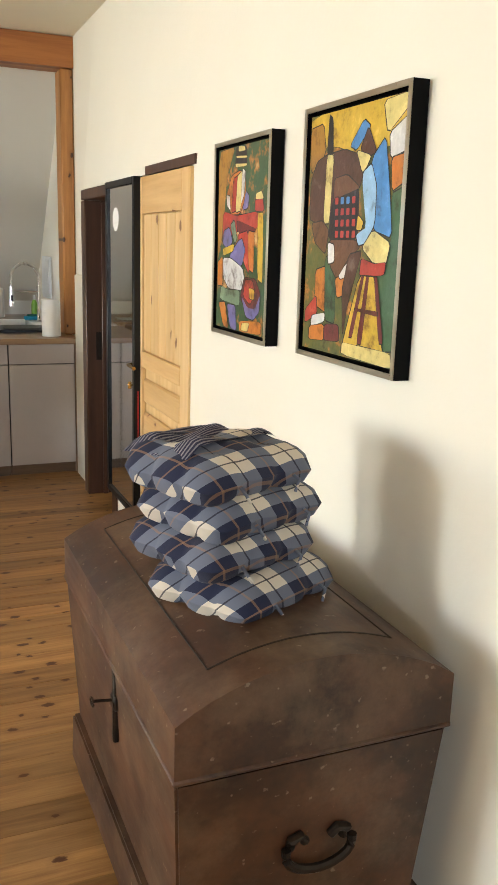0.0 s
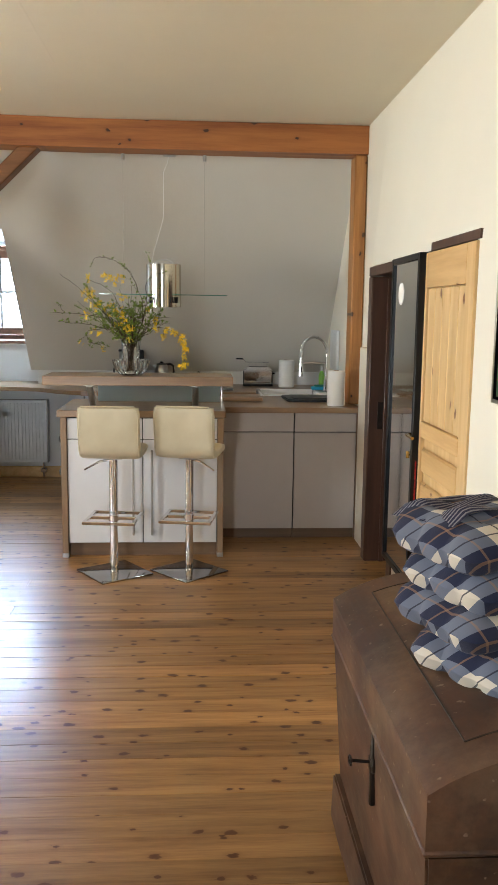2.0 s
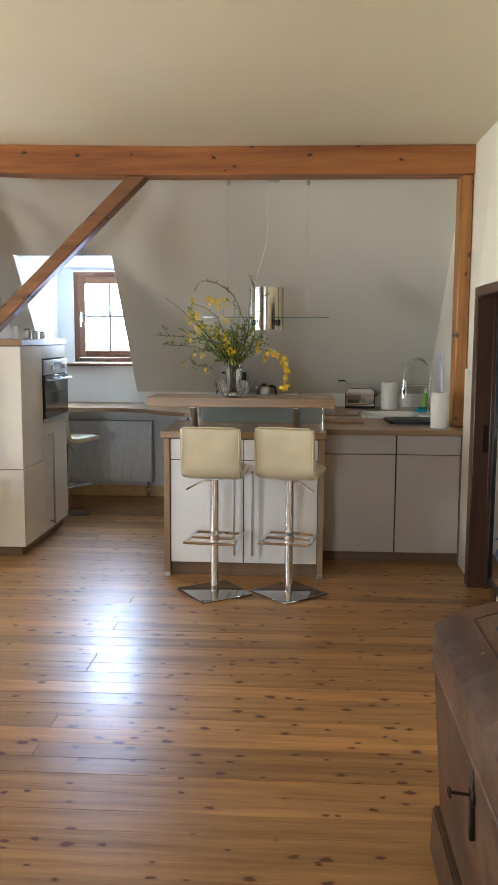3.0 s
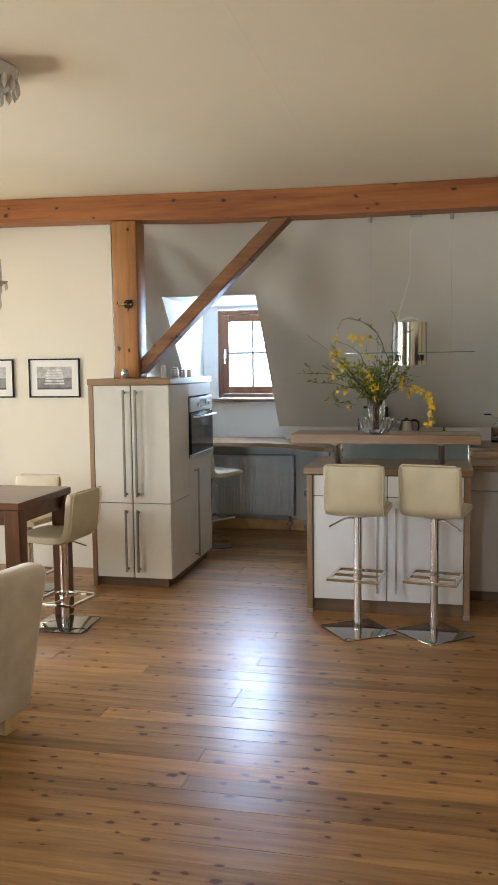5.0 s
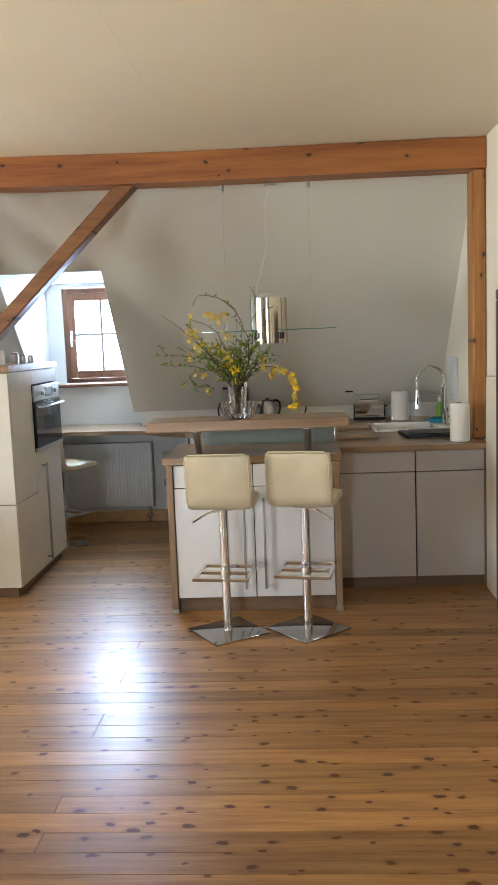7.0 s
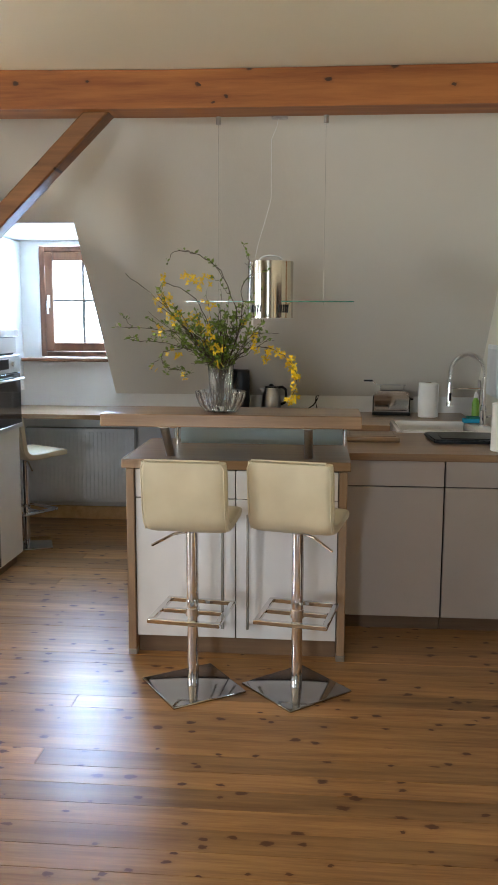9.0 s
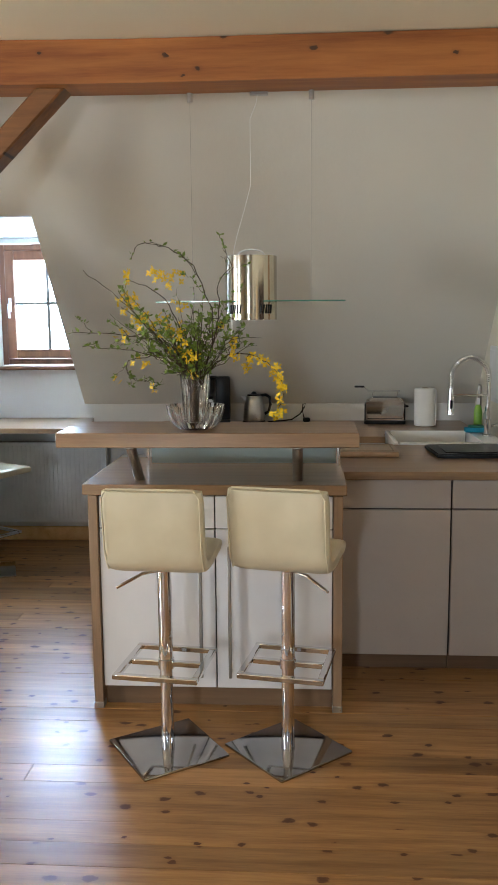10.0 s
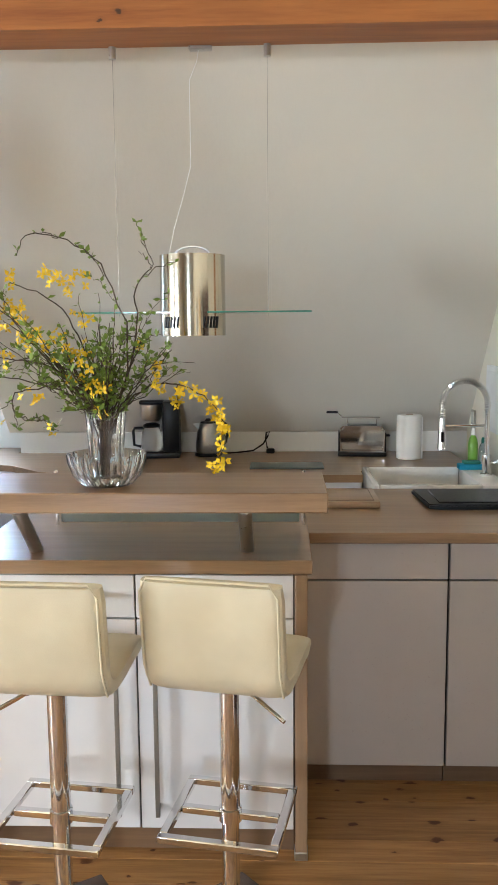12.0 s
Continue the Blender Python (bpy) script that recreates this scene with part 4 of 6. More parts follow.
paper_roll(0.655, 7.32, 0.965, "white paper towel roll standing beside the sink", 0.255, 1.14)
paper_roll(0.845, 5.60, 0.978, "white paper towel roll standing by the timber post")


def kettle():
    o = thing("electric_kettle", pose(-0.515, 7.47, 0.965, 0, 0, 6), "brushed steel electric kettle with black handle", "kettle")
    part("power_base", lathe(B(), [(0.08, 0), (0.082, 0.006), (0.08, 0.018), (0.074, 0.02)], 28), M_BLACK, o)
    part("body", lathe(B(), [(0.072, 0.0205), (0.076, 0.03), (0.074, 0.08), (0.064, 0.15), (0.056, 0.185), (0.05, 0.195)], 32), M_STEEL, o)
    part("lid", lathe(B(), [(0.049, 0.1955), (0.047, 0.203), (0.02, 0.209), (0.012, 0.222), (0.004, 0.224)], 24), M_BLACK, o)
    part("handle", sweep(B(), [(0.045, 0, 0.195), (0.085, 0, 0.2), (0.112, 0, 0.18), (0.116, 0, 0.13), (0.104, 0, 0.08), (0.074, 0, 0.065)], 0.011, 10), M_BLACK, o)
    bm = prism(B(), [(-0.055, 0.155), (-0.09, 0.19), (-0.05, 0.192)], -0.016, 0.016, "y")
    part("spout", bm, M_STEEL, o)


kettle()


def coffee_machine():
    o = thing("coffee_machine", pose(-0.80, 7.44, 0.965, 0, 0, 4), "black and steel filter coffee machine with glass jug", "coffee machine")
    part("base", one((-0.13, -0.1, 0), (0.12, 0.1, 0.035), 0.008, 2), M_BLACK, o)
    part("water_tank", one((0.02, -0.095, 0.036), (0.12, 0.098, 0.335), 0.012, 2), M_BLACK, o, "tall black plastic housing")
    part("filter_holder", lathe(B(), [(0.05, 0.215), (0.062, 0.235), (0.064, 0.31), (0.06, 0.315)], 28, (-0.05, 0, 0)), M_STEEL, o, "brushed steel filter holder")
    part("top_cover", one((-0.115, -0.08, 0.316), (0.03, 0.08, 0.338), 0.008, 2), M_BLACK, o)
    jug = part("jug", lathe(B(), [(0.05, 0.037), (0.062, 0.05), (0.066, 0.1), (0.052, 0.165), (0.046, 0.175)], 28, (-0.05, 0, 0)), M_GLASS, o, "clear glass jug")
    part("jug_lid", lathe(B(), [(0.048, 0.176), (0.05, 0.19), (0.03, 0.2)], 24, (-0.05, 0, 0)), M_BLACK, jug)
    part("jug_handle", sweep(B(), [(-0.1, 0, 0.17), (-0.15, 0, 0.17), (-0.16, 0, 0.15), (-0.155, 0, 0.07), (-0.115, 0, 0.06)], 0.009, 8), M_BLACK, jug)
    part("warming_plate", lathe(B(), [(0.07, 0.0352), (0.07, 0.0365)], 28, (-0.05, 0, 0)), M_STEEL, o)


coffee_machine()
pts = [(-0.42, 7.52, 0.97), (-0.33, 7.55, 0.972), (-0.25, 7.56, 0.98), (-0.19, 7.56, 1.02), (-0.16, 7.56, 1.07), (-0.15, 7.56, 1.095), (-0.17, 7.56, 1.09), (-0.175, 7.56, 1.05), (-0.165, 7.56, 1.0), (-0.15, 7.55, 0.975)]
o = thing("power_cable", (-0.15, 7.55, 0.965), "black looped power cable with plug on the worktop", "cable")
part("wire", sweep(B(), [(p[0] + 0.15, p[1] - 7.55, p[2] - 0.965) for p in pts], 0.005, 8), M_BLACK, o)
part("plug", one((-0.02, -0.02, 0.0), (0.03, 0.018, 0.03), 0.006), M_BLACK, o)
o = thing("wall_socket", (1.049, 7.43, 1.135), "grey framed double wall socket above the sink", "socket")
part("cover", one((-0.01, -0.04, -0.08), (0.0, 0.04, 0.10), 0.003), M_GREYMETAL, o)
for z in (-0.035, 0.055):
    part("insert", one((-0.0125, -0.03, z - 0.032), (-0.0102, 0.03, z + 0.032), 0.001), M_WHITEPL, o, "white socket insert")


o = thing("access_panel", (1.049, 6.90, 1.16), "white painted access panel on the kitchen wall", "panel")
part("cover", one((-0.018, -0.19, 0), (0, 0.19, 0.35), 0.004, 2), M_RAD, o)
part("raised_door", one((-0.024, -0.165, 0.025), (-0.0182, 0.165, 0.325), 0.002), M_RAD, o)


def bottle(x, y, z, r, h, material, cap, label):
    o = thing("soap_bottle", (x, y, z), label, "bottle")
    part("body", lathe(B(), [(r * 0.9, 0), (r, 0.006), (r, h * 0.62), (r * 0.75, h * 0.75), (r * 0.38, h * 0.82)], 20), material, o)
    part("cap", lathe(B(), [(r * 0.4, h * 0.822), (r * 0.42, h * 0.92), (r * 0.25, h)], 16), cap, o)


bottle(0.935, 6.94, 0.965, 0.026, 0.22, M_GREENPL, M_PAPER, "green washing-up liquid bottle with white cap")
bottle(0.985, 6.93, 0.965, 0.022, 0.17, glass("clear_blue_bottle", (0.55, 0.68, 0.75)), M_TEAL, "small clear blue soap bottle with green cap")
tagged(part("sponge", one((-0.06, -0.035, 0), (0.06, 0.035, 0.028), 0.006, 2), M_BLUESP, None, "", (0.885, 6.78, 0.991)), "blue sponge cloth on the sink rim", "sponge")
tagged(part("scouring_pad", one((-0.04, -0.03, 0), (0.045, 0.03, 0.014), 0.004, 2), M_TEAL, None, "", (0.89, 6.78, 1.02)), "dark green scouring pad on a sponge", "scouring pad")
o = thing("drip_tray", (0.72, 6.02, 0.9785), "black rubber drip tray lying before the sink", "tray")
bm = prism(B(), [(-0.205, -0.17), (-0.16, -0.185), (0.19, -0.185), (0.19, 0.17), (-0.2, 0.17), (-0.225, 0.15)], 0.0, 0.022, "z")
bmesh.ops.bevel(bm, geom=list(bm.edges), offset=0.006, segments=2, affect="EDGES")
part("mat_body", bm, M_BLACK, o)
part("rim", one((-0.16, -0.15, 0.0215), (0.17, 0.14, 0.027), 0.003), M_BLACK, o)
o = thing("chopping_board", (0.165, 6.02, 0.9785), "brown wooden chopping board on the worktop", "chopping board")
part("board", one((-0.15, -0.15, 0), (0.16, 0.15, 0.028), 0.005, 2), M_OAK, o)
part("juice_groove", sweep(B(), [(-0.125, -0.125, 0.028), (0.135, -0.125, 0.028), (0.135, 0.125, 0.028), (-0.125, 0.125, 0.028), (-0.125, -0.12, 0.028)], 0.003, 6), M_PLINTH, o)
tagged(part("glass_board", one((-0.2, -0.1, 0), (0.2, 0.1, 0.006), 0.002), M_PANEL, None, "", (-0.05, 7.05, 0.9655)), "greenish glass cutting board on the back worktop", "glass board")

# ---- hanging lamp ----


def hanging_lamp():
    o = thing("pendant_lamp", (-0.43, 5.875, 1.685), "polished steel cylinder pendant lamp with a glass plate", "lamp")
    bm = B()
    seg, r = 48, 0.130
    lathe(bm, [(r - 0.003, 0.0), (r, 0.0), (r, 0.315), (r - 0.003, 0.315), (r - 0.004, 0.3), (r - 0.004, 0.004)], seg)
    bmesh.ops.delete(bm, geom=[f for f in bm.faces if len(f.verts) > 4], context="FACES")
    body = part("shade", bm, M_LAMPSTEEL, o)
    for side in (-0.75, 0.75):
        for i in range(5):
            a = math.radians(-90) + side * 0.85 + (i - 2) * 0.115
            p = [((r + 0.0012) * math.cos(a + k * 0.012), (r + 0.0012) * math.sin(a + k * 0.012), 0.03 + k * 0.011) for k in range(5)]
            part("vent_slot", sweep(B(), p, 0.0045, 6), M_BLACK, body)
    part("inner_tube", rod(B(), (0, 0, 0.02), (0, 0, 0.12), 0.03, 18), M_WHITEPL, o, "pale lamp holder inside")
    part("carry_handle", sweep(B(), [(0.07 * math.cos(math.radians(q)), 0, 0.315 + 0.035 * math.sin(math.radians(q))) for q in range(0, 181, 15)], 0.004, 8), M_STEEL, o)
    part("pull_stick", sweep(B(), [(-0.095, -0.07, 0.01), (-0.095, -0.07, -0.085)], 0.0045, 8), M_WHITEPL, o)
    g = part("glass_plate", one((-0.47, -0.11, 0.088), (0.47, 0.11, 0.094), 0.001), M_SHELF, o, "clear glass plate")
    part("plate_edge", one((-0.47, -0.1118, 0.0885), (0.47, -0.1102, 0.0935)), M_EDGE, g, "green glass edge")
    top = 2.789 - 1.685
    for x in (-0.295, 0.302):
        w = part("suspension_wire", rod(B(), (x, -0.01, 0.075), (x, -0.01, top - 0.04), 0.0008, 6), M_GREYMETAL, o)
        part("ceiling_cap", rod(B(), (x, -0.01, top - 0.045), (x, -0.01, top - 0.0005), 0.014, 16), M_STEEL, w)
    part("feed_cable", sweep(B(), [(-0.09, 0, 0.33), (-0.07, 0, 0.42), (-0.03, 0, 0.55), (0.0, 0, 0.66), (0.0, 0, 0.8), (0.0, 0, 0.98), (0.03, 0, 1.05), (0.04, 0, top - 0.0005)], 0.0016, 6), M_RAD, o)
    part("cable_rose", one((0.0, -0.02, top - 0.014), (0.09, 0.02, top - 0.001), 0.003), M_STEEL, o)


hanging_lamp()

# ---- flowers on the bar ----


def vase_and_flowers():
    at = Vector((-0.61, 4.985, 1.2385))
    o = thing("glass_bowl", at, "shallow clear crystal bowl with scalloped rim", "bowl")
    part("bowl", lathe(B(), [(0.05, 0.0), (0.075, 0.006), (0.1, 0.035), (0.114, 0.075), (0.117, 0.1), (0.112, 0.1), (0.106, 0.072), (0.09, 0.036), (0.066, 0.014), (0.03, 0.011)], 96, wave=0.045, waves=16), M_CUTGLASS, o)
    v = thing("glass_vase", at + Vector((0, 0, 0.012)), "tall cut-glass vase standing inside a crystal bowl", "vase")
    part("vase", lathe(B(), [(0.044, 0.0), (0.05, 0.004), (0.052, 0.1), (0.06, 0.215), (0.056, 0.215), (0.047, 0.1), (0.04, 0.02), (0.02, 0.016)], 72, wave=0.05, waves=12), M_CUTGLASS, v)
    f = thing("flower_branches", at + Vector((0, 0, 0.03)), "arrangement of yellow forsythia branches in a glass vase", "flowers")
    rng = random.Random(11)
    stems, buds, leaves = B(), B(), B()

    def blossom(p, s):
        n = Vector((rng.uniform(-1, 1), rng.uniform(-1.4, 0.2), rng.uniform(-0.7, 0.7))).normalized()
        a = n.orthogonal().normalized()
        c = n.cross(a)
        for k in range(4):
            q = k * math.pi / 2 + rng.uniform(-0.3, 0.3)
            d = (math.cos(q) * a + math.sin(q) * c)
            e = (-math.sin(q) * a + math.cos(q) * c)
            vs = [p, p + d * s * 0.5 + e * s * 0.3 + n * s * 0.25, p + d * s + n * s * rng.uniform(-0.1, 0.4), p + d * s * 0.5 - e * s * 0.3 + n * s * 0.25]
            buds.faces.new([buds.verts.new(x) for x in vs])

    def leaf(p, s):
        d = Vector((rng.uniform(-1, 1), rng.uniform(-1, 1), rng.uniform(-0.2, 1))).normalized()
        e = d.cross(Vector((rng.uniform(-1, 1), rng.uniform(-1, 1), rng.uniform(-1, 1)))).normalized()
        u = d.cross(e)
        leaves.faces.new([leaves.verts.new(x) for x in (p, p + d * s * 0.5 + e * s * 0.26 + u * s * 0.1, p + d * s + u * s * 0.05, p + d * s * 0.5 - e * s * 0.26 + u * s * 0.1)])

    def branch(ctrl, r, flowers=0.0, green=0.5, depth=0):
        P = [Vector(c) for c in ctrl]
        pts = []
        for i in range(len(P) - 1):
            a, b, c, d = P[max(i - 1, 0)], P[i], P[i + 1], P[min(i + 2, len(P) - 1)]
            for k in range(5):
                t = k / 5
                pts.append(0.5 * ((2 * b) + (c - a) * t + (2 * a - 5 * b + 4 * c - d) * t * t + (3 * b - a - 3 * c + d) * t ** 3) + Vector((rng.gauss(0, 0.003), rng.gauss(0, 0.003), rng.gauss(0, 0.003))))
        pts.append(P[-1])
        sweep(stems, pts, r, 5, 0.4)
        n = len(pts)
        for i in range(n // 3, n):
            if rng.random() < green:
                for _ in range(rng.randint(1, 3)):
                    leaf(pts[i], rng.uniform(0.013, 0.03))
            if i > n * 0.45 and rng.random() < flowers:
                for _ in range(rng.randint(2, 4)):
                    blossom(pts[i] + Vector((rng.gauss(0, 0.012), rng.gauss(0, 0.012), rng.gauss(0, 0.012))), rng.uniform(0.014, 0.023))
            if depth == 0 and rng.random() < 0.16:
                d = (pts[i] - pts[i - 1]).normalized() + Vector((rng.gauss(0, 0.6), rng.gauss(0, 0.5), rng.gauss(0.2, 0.4)))
                d.normalize()
                L = rng.uniform(0.05, 0.14)
                branch([pts[i], pts[i] + d * L * 0.5 + Vector((0, 0, 0.01)), pts[i] + d * L], r * 0.55, flowers * 0.5, green, 1)

    m = 0.17
    shaped = [
        ([(0, 0, 0), (0.02, 0, m), (0.08, -0.02, 0.36), (0.02, -0.02, 0.60), (-0.10, 0.0, 0.70), (-0.21, 0, 0.72), (-0.25, 0, 0.66)], 0.3, 0.05),
        ([(0, 0, 0), (0.03, 0, m), (0.10, 0, 0.42), (0.10, 0, 0.56), (0.15, 0, 0.63), (0.12, 0, 0.70)], 0.4, 0.0),
        ([(0, 0, 0), (-0.02, 0, m), (-0.16, 0, 0.36), (-0.30, 0, 0.50), (-0.45, 0, 0.62)], 0.4, 0.06),
        ([(0, 0, 0), (-0.02, -0.02, m), (-0.14, -0.02, 0.32), (-0.30, 0, 0.36), (-0.50, 0, 0.37)], 0.7, 0.05),
        ([(0, 0, 0), (-0.02, -0.01, m), (-0.16, 0, 0.27), (-0.32, 0.02, 0.30), (-0.47, 0.02, 0.31)], 0.7, 0.05),
        ([(0, 0, 0), (-0.02, 0, m), (-0.10, 0, 0.26), (-0.20, 0, 0.27), (-0.28, 0, 0.24), (-0.26, 0, 0.18), (-0.2, 0, 0.17)], 0.5, 0.35),
        ([(0, 0, 0), (0.03, 0, m), (0.14, 0, 0.27), (0.24, 0, 0.27), (0.33, 0, 0.21), (0.36, 0, 0.13), (0.335, 0, 0.03)], 0.1, 0.6),
        ([(0, 0, 0), (-0.01, 0, m), (-0.05, 0, 0.36), (-0.12, 0, 0.50), (-0.24, 0, 0.57), (-0.27, 0, 0.58)], 0.2, 0.6),
        ([(0, 0, 0), (-0.02, -0.02, m), (-0.12, -0.03, 0.32), (-0.22, -0.03, 0.42), (-0.29, -0.03, 0.47)], 0.2, 0.45),
        ([(0, 0, 0), (-0.01, -0.02, m), (-0.06, -0.05, 0.28), (-0.14, -0.06, 0.36), (-0.22, -0.06, 0.36)], 0.2, 0.6),
        ([(0, 0, 0), (0.0, -0.03, m), (-0.02, -0.07, 0.22), (-0.02, -0.09, 0.25)], 0.3, 0.8),
    ]
    for ctrl, green, fl in shaped:
        branch(ctrl, 0.0032, fl * (1.0 if fl > 0.55 and ctrl[-1][0] > 0.2 else 0.16), green)
    for i in range(46):
        a = rng.uniform(-2.6, 0.6)
        s, h = rng.uniform(0.03, 0.26), rng.uniform(0.26, 0.56)
        x, y = s * math.cos(a * 1.2) - 0.04, 0.55 * s * math.sin(a)
        branch([(rng.uniform(-0.02, 0.02), rng.uniform(-0.02, 0.02), 0.0), (x * 0.15, y * 0.15, m), (x * 0.6, y * 0.6, m + (h - m) * 0.5), (x * 1.15, y, h)], rng.uniform(0.0018, 0.003), 0.0, 0.6)
    for x, y, z, spread, count in ((-0.27, 0, 0.50, 0.022, 20), (-0.15, 0, 0.60, 0.018, 10), (-0.10, 0, 0.585, 0.022, 16), (-0.22, -0.02, 0.42, 0.022, 16), (-0.15, -0.04, 0.40, 0.02, 8), (-0.085, -0.05, 0.365, 0.024, 18), (-0.06, -0.02, 0.48, 0.014, 6), (-0.012, -0.07, 0.27, 0.02, 13), (-0.215, 0, 0.24, 0.016, 8), (0.17, 0, 0.27, 0.014, 6), (0.10, 0, 0.40, 0.012, 4)):
        for _ in range(count):
            blossom(Vector((rng.gauss(x, spread), rng.gauss(y, spread), rng.gauss(z, spread * 0.8))), rng.uniform(0.013, 0.021))
    tagged(part("twig_work", stems, M_STEM, f, "thin dark brown twigs"), kind="stuff")
    tagged(part("blossom_mass", buds, M_YELLOW, f, "yellow star-shaped blossoms"), kind="stuff")
    tagged(part("foliage", leaves, M_LEAF, f, "small fresh green leaves"), kind="stuff")


vase_and_flowers()

# ---- chest and cushions ----


def chest():
    X0, X1, Y0, Y1, E, C, S = 0.252, 0.878, 0.83, 1.93, 0.765, 0.857, 0.640
    cx, cy = (X0 + X1) / 2, (Y0 + Y1) / 2
    o = thing("wooden_chest", (cx, cy, 0), "old brown wooden chest with domed lid and iron fittings", "chest")
    w, d = (X1 - X0) / 2, (Y1 - Y0) / 2

    def tapered(wb, db, wt, dt, z0, z1):
        bm = B()
        a = [bm.verts.new((sx * wb, sy * db, z0)) for sx, sy in ((-1, -1), (1, -1), (1, 1), (-1, 1))]
        b = [bm.verts.new((sx * wt, sy * dt, z1)) for sx, sy in ((-1, -1), (1, -1), (1, 1), (-1, 1))]
        for i in range(4):
            bm.faces.new((a[i], a[(i + 1) % 4], b[(i + 1) % 4], b[i]))
        bm.faces.new(a[::-1]), bm.faces.new(b)
        bmesh.ops.bevel(bm, geom=list(bm.edges), offset=0.006, segments=2, affect="EDGES")
        return bm
    part("body", tapered(w - 0.035, d - 0.06, w - 0.004, d - 0.006, 0.075, S - 0.003), M_CHEST, o)
    base = part("plinth", tapered(w - 0.004, d - 0.035, w - 0.008, d - 0.04, 0.05, 0.2), M_CHESTZ, o, "moulded base board")
    for sx in (-1, 1):
        for sy in (-1, 1):
            part("foot", tapered(0.045, 0.07, 0.05, 0.08, 0.0, 0.055), M_CHESTZ, base).location = (sx * (w - 0.062), sy * (d - 0.13), 0)
    arc = []
    n = 16
    for i in range(n + 1):
        t = i / n
        arc.append((-w + 2 * w * t, E + (C - E) * (1 - (2 * t - 1) ** 2) ** 0.92))
    bm = prism(B(), [(-w, S)] + arc + [(w, S)], -d, d, "y")
    bmesh.ops.bevel(bm, geom=[e for e in bm.edges if e.calc_face_angle(0) > 0.6], offset=0.006, segments=2, affect="EDGES")
    for fc in bm.faces:
        fc.smooth = True
    lid = part("lid", bm, M_CHEST, o, "domed wooden lid with scuffed edges")
    part("lid_edge_strip", one((-w - 0.004, -d - 0.004, S - 0.001), (w + 0.002, d + 0.004, S + 0.012), 0.004), M_CHESTZ, lid)

    def lidz(x):
        t = (x + w) / (2 * w)
        return E + (C - E) * max(0.0, 1 - (2 * t - 1) ** 2) ** 0.92
    a, b, e = -w + 0.10, w - 0.10, d - 0.10
    ring = [(a, -e)] + [(a + (b - a) * i / 12, -e) for i in range(13)] + [(b, e)] + [(b - (b - a) * i / 12, e) for i in range(13)] + [(a, -e)]
    part("inlay_line", sweep(B(), [(x, y, lidz(x) + 0.0005) for x, y in ring], 0.0022, 5), M_LINE, lid, "thin dark inlaid border")
    bm = one((-w - 0.0, -0.065, 0.44), (-w + 0.016, -0.045, 0.64), 0.004)
    box(bm, (-w - 0.002, -0.075, 0.53), (-w + 0.014, -0.035, 0.57), 0.006)
    lock = part("lock_plate", bm, M_IRON, o, "slim dark iron keyhole plate")
    bm = rod(B(), (-w, -0.055, 0.555), (-w - 0.045, -0.055, 0.56), 0.004)
    sweep(bm, [(-w - 0.05, -0.055 + 0.016 * math.cos(q), 0.56 + 0.010 * math.sin(q)) for q in [k * math.pi / 6 for k in range(13)]], 0.003, 6)
    part("key", bm, M_IRON, lock, "old iron key in the lock")
    hx, hy, hz = 0.012, -d + 0.048, 0.415
    for s in (-1, 1):
        bm = sweep(B(), [(hx + s * 0.062, hy - 0.026, hz + 0.005), (hx + s * 0.066, hy - 0.036, hz + 0.028), (hx + s * 0.044, hy - 0.036, hz + 0.036), (hx + s * 0.030, hy - 0.03, hz + 0.016)], 0.011, 8)
        box(bm, (hx + s * 0.055 - 0.028, hy - 0.017, hz - 0.03), (hx + s * 0.055 + 0.028, hy - 0.007, hz + 0.032), 0.004)
        hp = part("handle_mount", bm, M_IRON, o, "scrolled iron handle mount")
    part("drop_handle", sweep(B(), [(hx + 0.078 * math.cos(q) * (1 + 0.12 * math.sin(2 * q) ** 2), hy - 0.04, hz + 0.012 + 0.062 * math.sin(q)) for q in [math.pi + math.pi * k / 14 for k in range(15)]], 0.0105, 8), M_IRON, hp, "curved iron drop handle")


chest()


